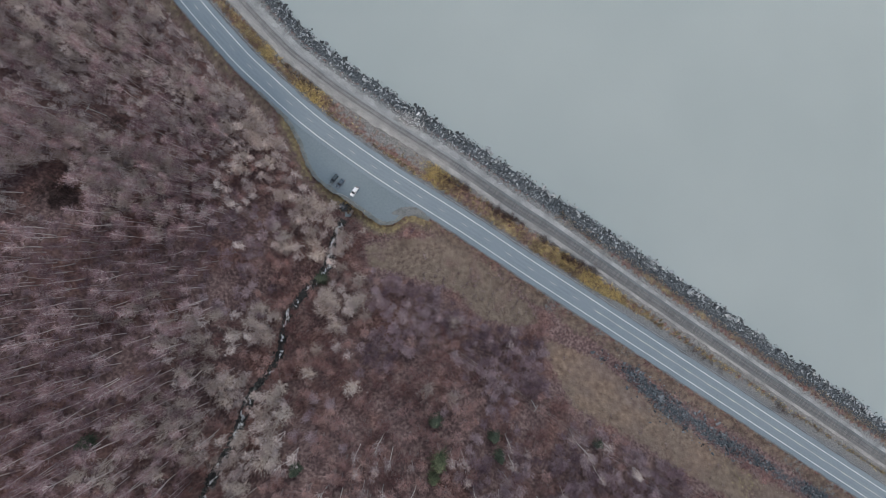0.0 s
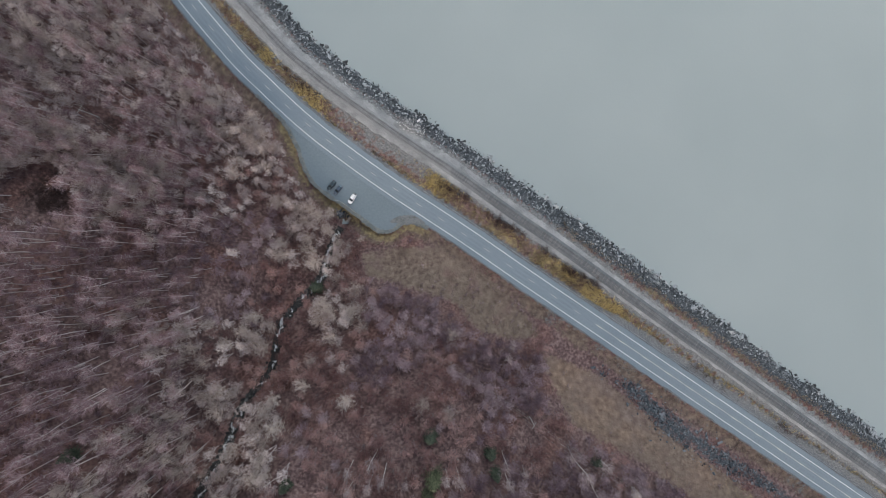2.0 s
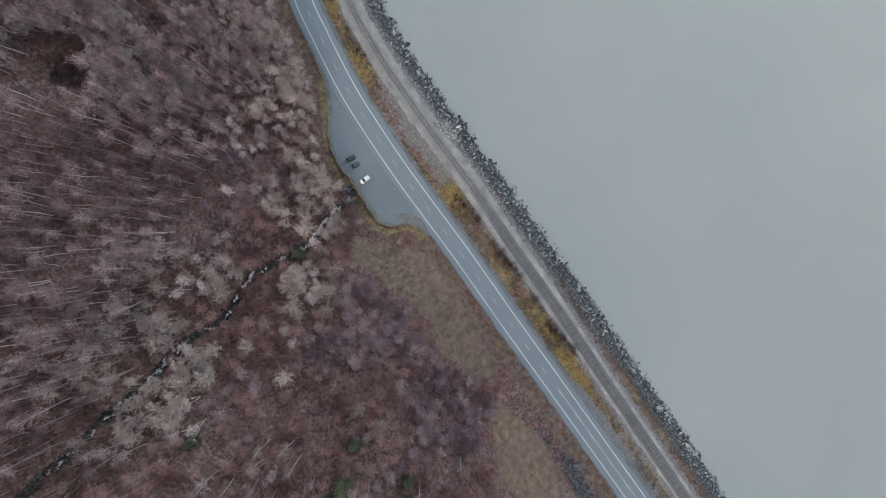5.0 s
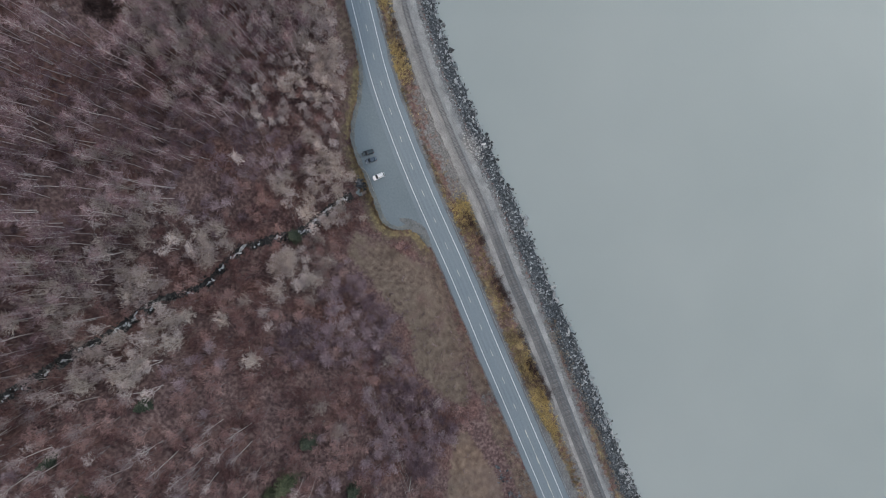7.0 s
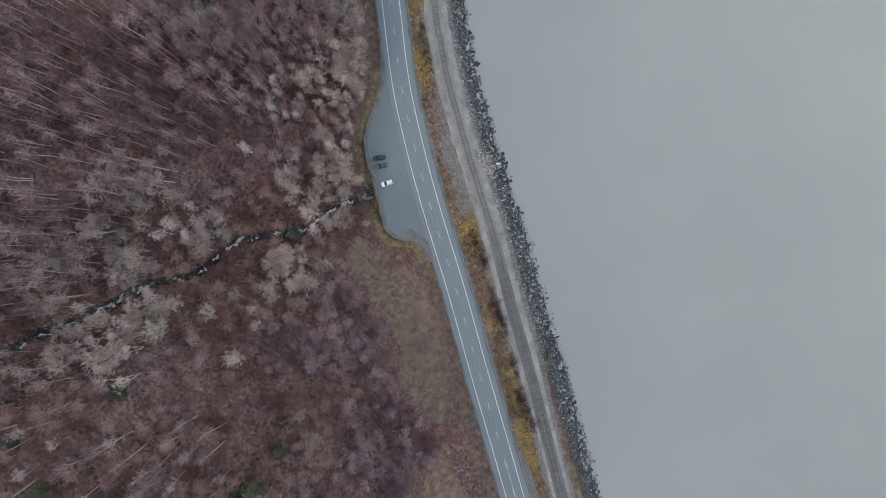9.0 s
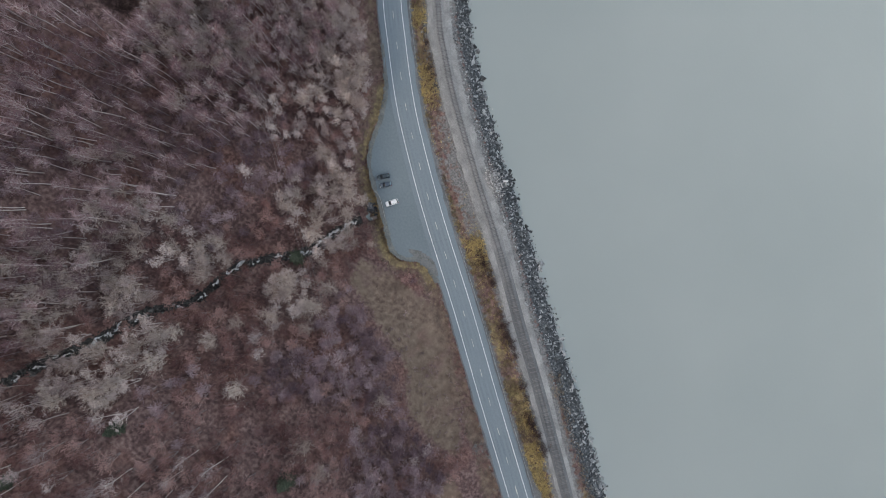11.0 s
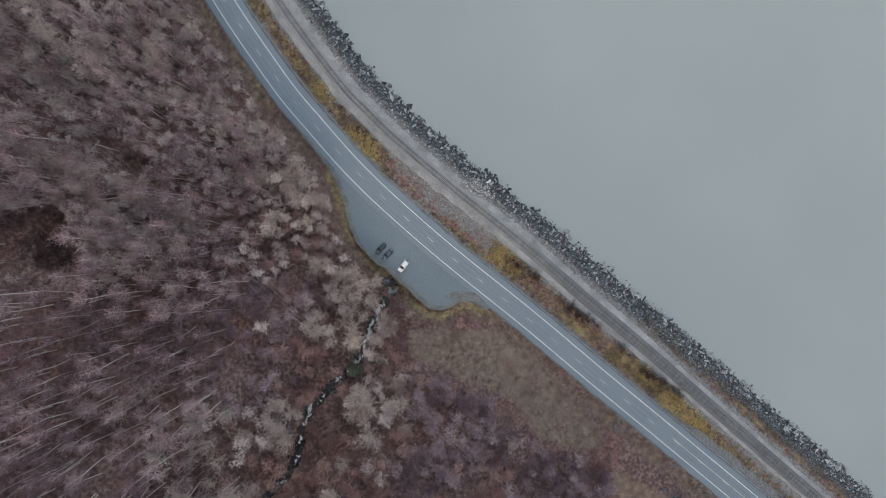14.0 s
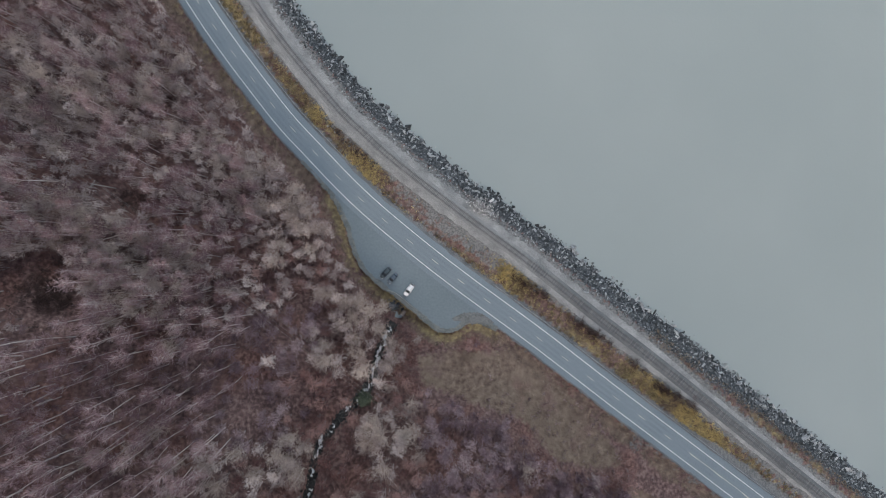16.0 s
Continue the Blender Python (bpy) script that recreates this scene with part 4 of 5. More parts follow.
# ---- power line ----
WAY = Vector((0.842, -0.539, 0))
ACROSS = Vector((0.539, 0.842, 0))
pole_xy = [(-287, 163.6), (-138.8, 55.0), (37.4, -64.0), (207.4, -176.7)]
pole_top = []
bm = bmesh.new()
bmesh.ops.create_cone(bm, cap_ends=True, segments=10, radius1=0.19, radius2=0.12, depth=17.5, matrix=Matrix.Translation((0, 0, 7.25)))
pole_me = bpy.data.meshes.new("pole")
bm.to_mesh(pole_me)
bm.free()
pole_me.materials.append(M_WOOD)
for k, (x, y) in enumerate(pole_xy):
    z = float(land([x], [y])[0][0])
    pl = tagged(new("utility_pole"), "grey wooden utility pole with a crossarm on the slope", "utility pole", "poles of the power line")
    pl.matrix_world = pose(x, y, z, 0, 0, math.degrees(math.atan2(WAY.y, WAY.x)))
    child("shaft", pole_me, pl)
    bm = bmesh.new()
    box(bm, -0.07, -1.6, 15.0, 0.07, 1.6, 15.2, 0.015)
    part("crossarm", bm, M_WOOD, pl)
    for s in (-1, 1):
        bm = bmesh.new()
        bmesh.ops.create_cone(bm, cap_ends=True, segments=6, radius1=0.03, radius2=0.03, depth=1.3, matrix=Matrix.Translation((0.1, s * 0.42, 14.6)) @ Euler((s * radians(-42), 0, 0)).to_matrix().to_4x4())
        part("brace", bm, M_GALV, pl)
    for o in (-1.45, 0.0, 1.45):
        bm = bmesh.new()
        top = 15.2 if o else 16.0
        bmesh.ops.create_cone(bm, cap_ends=True, segments=8, radius1=0.09, radius2=0.05, depth=0.3, matrix=Matrix.Translation((0, o, top + 0.15)))
        part("insulator", bm, M_INS, pl)
    pole_top.append(Vector((x, y, z)))
for o, hgt in ((-1.45, 15.5), (0.0, 16.3), (1.45, 15.5), (0.35, 12.4)):
    for a, b in zip(pole_top[:-1], pole_top[1:]):
        cu = bpy.data.curves.new("wire", "CURVE")
        cu.dimensions, cu.bevel_depth, cu.bevel_resolution = "3D", 0.022, 1
        sp = cu.splines.new("POLY")
        sp.points.add(32)
        for i in range(33):
            u = i / 32
            q = a.lerp(b, u) + ACROSS * o + Vector((0, 0, hgt - 4 * u * (1 - u) * 4.2))
            sp.points[i].co = (*q, 1)
        cu.materials.append(M_WIRE)
        tagged(new("power_wire", cu), "thin aluminium power wire hanging between poles", "wire", "wires of the power line")


# ---- bare trees ----
def sticks(a, b, r0, r1, sides=3):
    """Tapered prisms from points a to points b."""
    a, b = np.asarray(a, float), np.asarray(b, float)
    ax = b - a
    ax /= np.linalg.norm(ax, axis=1)[:, None] + 1e-9
    ref = np.where(np.abs(ax[:, 2:3]) < 0.9, [[0, 0, 1.0]], [[1.0, 0, 0]])
    u = np.cross(ax, ref)
    u /= np.linalg.norm(u, axis=1)[:, None]
    w = np.cross(ax, u)
    ang = np.arange(sides) * 2 * np.pi / sides
    ring = u[:, None] * np.cos(ang)[None, :, None] + w[:, None] * np.sin(ang)[None, :, None]
    v = np.concatenate([a[:, None] + ring * np.reshape(r0, (-1, 1, 1)), b[:, None] + ring * np.reshape(r1, (-1, 1, 1))], 1)
    i = np.arange(sides)
    j = (i + 1) % sides
    f1 = np.concatenate([np.stack([i, j, j + sides], 1), np.stack([i, j + sides, i + sides], 1)])
    f = (np.arange(len(a))[:, None, None] * 2 * sides + f1[None]).reshape(-1, 3)
    return v.reshape(-1, 3), f


def slivers(a, b, w, r):
    """Twigs: one thin triangle each, tipped at b."""
    ax = b - a
    side = np.cross(ax, r.normal(size=ax.shape))
    side /= np.linalg.norm(side, axis=1)[:, None] + 1e-9
    v = np.stack([a - side * w / 2, a + side * w / 2, b], 1).reshape(-1, 3)
    return v, np.arange(len(v)).reshape(-1, 3)


def join(*pieces):
    vs, fs, base = [], [], 0
    for v, f in pieces:
        vs.append(v)
        fs.append(f + base)
        base += len(v)
    return np.concatenate(vs), np.concatenate(fs)


def bare_tree(seed, height, spread, limbs, twigs, low, trunk_r, stems=1, lift=0.9, twig_w=0.06, twig_len=1.0, rings=5, sides=5, dome=0.0, splay=0.2, rise=0.3):
    """Trunk and limbs, and the twigs of the crown, as two pieces."""
    r = np.random.default_rng(seed)
    wood, ends = [], []
    for s in range(stems):
        lean = r.normal(0, 0.05, 2) if stems == 1 else np.array([math.cos(6.28 * s / stems + r.uniform(0, 1)), math.sin(6.28 * s / stems + r.uniform(0, 1))]) * splay * r.uniform(0.5, 1.3)
        h = height * (1 if stems == 1 else r.uniform(0.75, 1))
        zz = np.linspace(-0.4, h, rings + 1)
        bend = np.cumsum(r.normal(0, 0.035 * h / rings, (rings + 1, 2)), axis=0)
        tr = np.c_[lean[0] * zz + bend[:, 0], lean[1] * zz + bend[:, 1], zz]
        rad = trunk_r * (1 - 0.8 * np.linspace(0, 1, rings + 1))
        wood.append(sticks(tr[:-1], tr[1:], rad[:-1], rad[1:], sides))
        k = max(3, limbs // stems)
        u = low + (0.97 - low) * np.sort(r.uniform(0, 1, k)) ** 0.8
        a = np.stack([np.interp(u * h, zz, tr[:, c]) for c in range(3)], 1)
        ang = np.arange(k) * 2.4 + r.uniform(0, 6.28) + r.normal(0, 0.3, k)
        reach = spread * (1.05 - 0.75 * ((u - low) / (1 - low)) ** 1.5) * r.uniform(0.65, 1.1, k)
        up = lift * reach * r.uniform(0.6, 1.3, k)
        mid = a + np.c_[np.cos(ang) * reach * 0.55, np.sin(ang) * reach * 0.55, up * 0.45]
        b = a + np.c_[np.cos(ang + r.normal(0, 0.2, k)) * reach, np.sin(ang + r.normal(0, 0.2, k)) * reach, up]
        wood.append(sticks(a, mid, trunk_r * 0.34 * np.ones(k), trunk_r * 0.22 * np.ones(k)))
        wood.append(slivers(mid, b, np.full((k, 1), max(0.06, trunk_r * 0.4)), r))
        ends.append(np.stack([a, mid, b], 1))
    ends = np.concatenate(ends)
    m = 4 * len(ends)
    pick = np.repeat(np.arange(len(ends)), 4)
    u = r.uniform(0.35, 1, m)[:, None]
    base = np.where(u < 0.55, ends[pick, 0] + (ends[pick, 1] - ends[pick, 0]) * u / 0.55, ends[pick, 1] + (ends[pick, 2] - ends[pick, 1]) * (u - 0.55) / 0.45)
    way = (ends[pick, 2] - ends[pick, 0])
    way /= np.linalg.norm(way, axis=1)[:, None]
    sub = base + (way * 0.6 + r.normal(0, 0.5, (m, 3)) + [0, 0, rise + 0.1]) * spread * 0.33
    wood.append(slivers(base, sub, np.full((m, 1), max(0.06, trunk_r * 0.55)), r))
    q = r.integers(0, m, twigs)
    a = base[q] + (sub[q] - base[q]) * r.uniform(0.2, 1, twigs)[:, None]
    d = (sub[q] - base[q])
    d /= np.linalg.norm(d, axis=1)[:, None] + 1e-9
    b = a + (d * 0.7 + r.normal(0, 0.45, (twigs, 3)) + [0, 0, rise]) * twig_len * r.uniform(0.5, 1.2, twigs)[:, None]
    if dome:
        # an uneven rounded head of fine twigs, in lobes
        n = int(twigs * dome)
        lobes = r.normal(0, 1, (7, 3)) * [spread * 0.55, spread * 0.55, height * 0.12] + [0, 0, height * 0.84]
        way = r.normal(size=(n, 3))
        way[:, 2] = np.abs(way[:, 2])
        way /= np.linalg.norm(way, axis=1)[:, None]
        c = lobes[r.integers(0, 7, n)]
        a2 = c + way * spread * r.uniform(0.25, 0.75, n)[:, None]
        b2 = a2 + (way + r.normal(0, 0.4, (n, 3)) + [0, 0, rise]) * twig_len * r.uniform(0.4, 0.9, n)[:, None]
        a, b = np.r_[a, a2], np.r_[b, b2]
    return join(*wood), slivers(a, b, twig_w * r.uniform(0.7, 1.3, len(a))[:, None], r)


def as_proto(tree):
    (wv, wf), (cv, cf) = tree
    v, f = join((wv, wf), (cv, cf))
    return v, f, np.r_[np.zeros(len(wf), int), np.ones(len(cf), int)]


BIRCH = [bare_tree(k, 18.5 + 1.8 * (k % 3), 1.7, 15, 250, 0.5, 0.2, lift=1.6, twig_w=0.1, twig_len=1.2, rings=3, sides=4, dome=0.9, rise=0.35) for k in range(6)]
COTTON = [bare_tree(20 + k, 13 + 1.5 * (k % 3), 3.3, 36, 900, 0.15, 0.2, stems=2, lift=1.4, twig_w=0.1, twig_len=1.3, dome=0.22, splay=0.1, rise=0.35) for k in range(5)]
ALDER = [bare_tree(40 + k, 7.6 + 1.1 * (k % 3), 1.7, 16, 120, 0.35, 0.075, stems=4, lift=1.7, twig_w=0.12, twig_len=1.0, rings=2, sides=3, dome=2.2, splay=0.16, rise=0.25) for k in range(7)]
SAPLING = [bare_tree(80 + k, 10 + 1.4 * (k % 4), 1.4, 12, 130, 0.3, 0.11, stems=3, lift=1.6, twig_w=0.12, twig_len=1.1, rings=2, sides=3, dome=1.9, splay=0.12, rise=0.25) for k in range(7)]
BRUSH = [bare_tree(60 + k, 2.6 + 0.4 * (k % 3), 1.0, 6, 44, 0.15, 0.035, stems=3, lift=0.8, twig_w=0.12, twig_len=0.8, rings=2, sides=3, splay=0.3) for k in range(5)]


def spread_points(step, jitter, seed, least=2.5):
    """Jittered places over the wooded slope, with the height of the ground and distances there."""
    r = np.random.default_rng(seed)
    px, py = np.meshgrid(np.arange(-232, 235, step), np.arange(-190, 185, step))
    px, py = px.ravel() + r.uniform(-jitter, jitter, px.size) * step, py.ravel() + r.uniform(-jitter, jitter, py.size) * step
    h, e, d, _ = land(px, py)
    ok = (e > least) & (d > 0) & (e < 165) & (px > -188) & (py > -140) & (py < 150) & (px + py > -262)
    px, py, h, e = px[ok], py[ok], h[ok], e[ok]
    sd, _, _ = nearest(STREAM, px, py)
    bare = np.maximum(soft_in(MEADOW, px, py, 2.5), soft_in(FIELD, px, py, 2.5))
    return px, py, h, e, sd, bare, r


def blobs(px, py, list_):
    """Largest share of round groves (x, y, radius)."""
    out = np.zeros(len(px))
    for cx, cy, rad in list_:
        out = np.maximum(out, np.exp(-((px - cx) ** 2 + (py - cy) ** 2) / rad ** 2))
    return out


SPRUCE_SPOTS = [(-53.0, -13.0, 0, 1.86), (-3.1, -67.1, 0, 1.95), (-1.3, -80.5, 1, 1.95), (20.4, -75.0, 2, 1.95), (22.4, -81.8, 0, 1.62), (64.8, -80.8, 2, 1.79), (-120.7, -65.5, 2, 1.95),
                                  (-53.5, -79.9, 2, 1.79), (-63.4, -102.2, 0, 1.46), (-47.5, -105.5, 1, 1.30), (-3.5, -86, 1, 1.30)]
PALE_GROVES = [(-148, 42, 9), (-135, 31, 11), (-121, 20, 10), (-132, 38, 9), (-113, 32, 7), (-76, 50, 10), (-70, 45, 8), (-58, 15, 9), (-63, 3, 7), (-46, 0, 6), (-46, -25, 9),
               (-79, -34, 7), (-97, -30, 6), (-115, -22, 5), (-80, -56, 7), (-68, -64, 7), (-95, -53, 7), (-100, -62, 9), (-105, -69, 9), (-80, -81, 7), (-64, -75, 6), (-95, 62, 11),
               (-148, 84, 12), (-136, 98, 10), (-165, 87, 9), (-115, 82, 10)]
PURPLE_GROVES = [(-20, -19, 11), (-6, -24, 14), (-22, -37, 9), (20, -43, 14), (38, -50, 12), (27, -60, 9), (-86, 3, 13), (-103, 0, 12), (-88, -18, 9), (-128, -32, 24), (-145, -8, 14), (21, -90, 13), (54, -88, 14), (85, -100, 18)]
GAPS = [(-138, 54.5, 5), (-133, 52.5, 5), (-129, 51, 4), (-148, 25, 9), (-143, 18, 9), (-112, -38, 5), (-90, -14, 5), (-32, -62, 4), (34, -66, 6), (48, -71, 5), (-46, -80, 5)]


def plant(name, protos, px, py, h, r, materials, size, label, category):
    n = len(px)
    if not n:
        return
    me = scattered(name, protos, np.c_[px, py, h - 0.1], r.uniform(0, 6.28, n), size, materials, np.clip(0.5 + 0.22 * wobble(px, py, 14, 2.0) + r.normal(0, 0.22, n), 0, 1))
    tagged(new(name, me), label, category, kind="stuff")


# thicket of alders over the slope, purple or red-brown by grove
px, py, h, e, sd, bare, r = spread_points(3.9, 0.45, 11)
gap = blobs(px, py, GAPS)
ok = (bare < 0.25) & (e > 5.5) & (sd > np.where(py > -25, 2.4, 1.6)) & (gap < 0.45) & (r.uniform(size=len(px)) < 0.9 + 0.25 * wobble(px, py, 7, 1.5) - 0.3 * smooth(-px, 85, 105) * smooth(-py, -35, -5))
px, py, h, e = px[ok], py[ok], h[ok], e[ok]
clear = (nearest(LEDGE, px, py)[0] < 4.5) | ((px > 45) & (e < 15)) | (blobs(px, py, [(x, y, 3.5) for x, y, _v, _s in SPRUCE_SPOTS]) > 0.37)
px, py, h, e = px[~clear], py[~clear], h[~clear], e[~clear]
tall = smooth(-px, 85, 110)
purple = blobs(px, py, PURPLE_GROVES) + 0.25 * wobble(px, py, 12, 5.0) + r.normal(0, 0.16, len(px))
pale = blobs(px, py, PALE_GROVES) + 0.6 * smooth(py, 30, 55) * smooth(-px, 68, 88) + r.normal(0, 0.15, len(px))
red = (purple < 0.3) & (pale < 0.3)
grey = pale >= 0.3
for sel, nm, mm, lab in ((~red & ~grey, "alder_thicket", M_TWIG_PURPLE, "dense leafless thicket of purple alder on the slope"),
                         (red, "willow_thicket", M_TWIG_RED, "leafless red-brown willow thicket on the slope"),
                         (grey, "birch_thicket", M_TWIG_GREY, "leafless grey-brown young birch thicket")):
    plant(nm, [as_proto(t) for t in (SAPLING if nm == "birch_thicket" else ALDER)], px[sel], py[sel], h[sel], r, [M_BARK_PALE if nm == "birch_thicket" else M_BARK_DARK, mm], r.uniform(0.75, 1.25, sel.sum()) * (0.55 + 0.45 * smooth(e[sel], 5, 16)) * (1 - 0.3 * tall[sel]), lab, "thicket")
# the purple groves grow closer
px, py, h, e, sd, bare, r = spread_points(4.6, 0.5, 17)
near_p = blobs(px, py, PURPLE_GROVES) + r.normal(0, 0.1, len(px)) > 0.45
ok = near_p & (px > -60) & (bare < 0.25) & (e > 5.5) & (sd > 2.6) & (blobs(px, py, GAPS) < 0.45) & (nearest(LEDGE, px, py)[0] > 4.5) & ((px < 45) | (e > 15)) & (blobs(px, py, [(x, y, 3.5) for x, y, _v, _s in SPRUCE_SPOTS]) < 0.37)
plant("alder_thicket", [as_proto(t) for t in ALDER], px[ok], py[ok], h[ok], r, [M_BARK_DARK, M_TWIG_PURPLE], r.uniform(0.7, 1.15, ok.sum()), "close-grown rounded purple alders beside the clearing", "thicket")
# young birches fill the wood above the bend
px, py, h, e, sd, bare, r = spread_points(4.6, 0.5, 19)
ok = (px < -60) & (py > 16 + 10 * wobble(px, py, 12, 1.0)) & (e > 6) & (blobs(px, py, GAPS) < 0.4)
plant("birch_thicket", [as_proto(t) for t in SAPLING], px[ok], py[ok], h[ok], r, [M_BARK_PALE, M_TWIG_GREY], r.uniform(0.7, 1.1, ok.sum()), "grey young birches crowding the slope above the bend", "thicket")
# tall pale-stemmed birches, thickest up the slope
px, py, h, e, sd, bare, r = spread_points(4.4, 0.48, 12)
chance = 0.07 + 0.9 * smooth(-px, 72, 102) + 0.25 * smooth(e, 40, 80) - 0.45 * smooth(py, 45, 70)
ok = (bare < 0.1) & (e > 13) & (sd > 4) & (blobs(px, py, GAPS) < 0.3) & (r.uniform(size=len(px)) < chance)
near = ok & (px > -92)
plant("birch_wood", [as_proto(t) for t in BIRCH], px[ok & ~near], py[ok & ~near], h[ok & ~near], r, [M_BARK_PALE, M_TWIG_MAUVE], r.uniform(0.75, 1.25, (ok & ~near).sum()), "tall leafless birches with pale stems", "trees")
birch_spots = np.c_[px[near], py[near], h[near]][:190]
# low brush on verges, clearings and under the trees
px, py, h, e, sd, bare, r = spread_points(3.2, 0.5, 13)
ok = (e > 4.0) & (sd > 2) & (blobs(px, py, GAPS) < 0.4) & (nearest(LEDGE, px, py)[0] > 4) & ((px < 45) | (e > 15) | (r.uniform(size=len(px)) < 0.12)) & (r.uniform(size=len(px)) < np.where(bare > 0.5, 0.05, np.where(e < 12, 0.7, 0.25)))
rim = (px > -14) & (px < 44) & (bare > 0.05) & (py < -8) & (r.uniform(size=len(px)) < 0.75)
sel = (ok & (bare > 0.5)) | rim
plant("meadow_shrubs", [as_proto(t) for t in BRUSH], px[sel], py[sel], h[sel], r, [M_BARK_DARK, M_TWIG_MAUVE], r.uniform(0.5, 1.1, sel.sum()), "low tan shrubs scattered over the clearings", "shrubs")
ok &= (bare <= 0.5) & ~rim
plant("brushwood", [as_proto(t) for t in BRUSH], px[ok], py[ok], h[ok], r, [M_BARK_DARK, M_TWIG_RED], r.uniform(0.5, 1.1, ok.sum()) * np.where(bare[ok] > 0.5, 0.5, 1), "low leafless brush under the trees", "brush")

# single pale cottonwoods: things that can be told apart
COTTON_ME = [(mesh_np("trunk", *t[0], M_BARK_TAN), mesh_np("crown", *t[1], M_TWIG_TAN)) for t in COTTON]
BIRCH_ME = [(mesh_np("trunk", *t[0], M_BARK_BIRCH), mesh_np("crown", *t[1], M_TWIG_BIRCH)) for t in BIRCH]
r = np.random.default_rng(25)
made = []
for k, (x, y, z) in enumerate(birch_spots):
    s = r.uniform(0.7, 1.1)
    m = pose(x, y, z - 0.1, r.uniform(-4, 4), r.uniform(-4, 4), r.uniform(0, 360)) @ Matrix.Diagonal((s, s, s, 1))
    if k < len(BIRCH_ME):
        t = tagged(new("birch_tree"), "slender leafless birch with a pale stem", "tree", "birches on the slope")
        child("trunk", BIRCH_ME[k][0], t)
        child("crown", BIRCH_ME[k][1], t)
        t.matrix_world = m
        made.append(t)
    else:
        copy_thing(made[k % len(made)], m).scale = (s, s, s)
trees = []
for k, (trunk, crown) in enumerate(COTTON_ME):
    t = tagged(new("cottonwood_tree"), "leafless pale tan cottonwood with a spreading crown", "tree", "pale cottonwoods on the slope")
    child("trunk", trunk, t)
    child("crown", crown, t)
    trees.append(t)
spots = [(-35.8, -54.0, 1.0), (-6.0, -54.8, 1.0), (4.5, -30.6, 0.85), (3.6, -58.9, 0.9), (-53.7, -50.3, 0.9), (-51.1, -40.9, 0.8), (-59.7, 15.2, 1.15), (-46.8, -1.0, 0.8), (-46.6, -23.8, 1.1),
         (-71.9, -51.3, 1.0), (-69.7, -64.2, 1.1), (-99.3, -64.9, 1.2), (-73.4, 47.7, 1.0), (-44.5, -7.5, 0.8), (-55.5, 2.5, 0.9), (-40.6, 4.6, 0.6), (-36, 8, 0.5)]
r = np.random.default_rng(21)
for cx, cy, rad in PALE_GROVES:
    for _ in range(int(rad * rad * 0.19)):
        q = np.array([cx, cy]) + r.normal(0, rad * 0.72, 2)
        if all((q[0] - a) ** 2 + (q[1] - b) ** 2 > 14 for a, b, _s in spots):
            spots.append((q[0], q[1], r.uniform(0.75, 1.15)))
spots = np.array(spots)
hh, ee, dd_, _ = land(spots[:, 0], spots[:, 1])
ss, _, _ = nearest(STREAM, spots[:, 0], spots[:, 1])
gap = blobs(spots[:, 0], spots[:, 1], GAPS)
first = {}
for k, (x, y, s) in enumerate(spots):
    if ee[k] < 4.5 or dd_[k] < 0 or ss[k] < 1.3 or gap[k] > 0.3:
        continue
    v = k % len(trees)
    m = pose(x, y, hh[k] - 0.1, r.uniform(-4, 4), r.uniform(-4, 4), r.uniform(0, 360)) @ Matrix.Diagonal((s, s, s, 1))
    if v not in first:
        first[v] = trees[v]
        trees[v].matrix_world = m
    else:
        t = copy_thing(trees[v], m)
        t.scale = (s, s, s)


# spruces
def spruce(seed, height, material):
    r = np.random.default_rng(seed)
    wood = sticks([(0, 0, -0.3), (0, 0, height * 0.5)], [(0, 0, height * 0.5), (0, 0, height)], [0.16, 0.1], [0.1, 0.02], 6)
    vs = []
    for z in np.linspace(0.12, 0.98, 17):
        n = int(5 + 9 * (1 - z))
        reach = height * 0.24 * (1 - z) ** 0.8 + 0.15
        for a in np.linspace(0, 6.28, n, endpoint=False) + r.uniform(0, 6.28):
            q = reach * r.uniform(0.75, 1.1)
            dv = np.array([math.cos(a), math.sin(a), 0])
            sv = np.array([-dv[1], dv[0], 0])
            o = np.array([0, 0, z * height])
            q *= r.choice([0.7, 0.9, 1.15])
            for u in np.linspace(0.15, 1, 6):
                c = o + dv * q * u + [0, 0, -0.28 * q * u]
                w = 0.32 * q * (1.1 - u) + 0.1
                for s in (-1, 1):
                    tip = c + sv * s * w + dv * 0.28 * q * 0.6 + [0, 0, r.normal(0, 0.06)]
                    vs.append([c - dv * 0.09, c + dv * 0.12, tip])
    v = np.array(vs).reshape(-1, 3)
    t = tagged(new("spruce_tree"), "small green spruce among the bare trees", "tree", "spruces on the slope")
    child("trunk", mesh_np("trunk", *wood, M_BARK_DARK), t)
    child("crown", mesh_np("crown", v, np.arange(len(v)).reshape(-1, 3), material), t, None, "green needles")
    return t


SPRUCES = [spruce(1, 7.5, M_NEEDLE), spruce(2, 10, M_NEEDLE_WARM), spruce(3, 6, M_NEEDLE)]
for k, (x, y, v, s) in enumerate(SPRUCE_SPOTS):
    z = float(land([x], [y])[0][0])
    m = pose(x, y, z, 0, 0, 77 * k) @ Matrix.Diagonal((s, s, s, 1))
    if k in (0, 2, 3):
        SPRUCES[v].matrix_world = m
    else:
        copy_thing(SPRUCES[v], m).scale = (s, s, s)


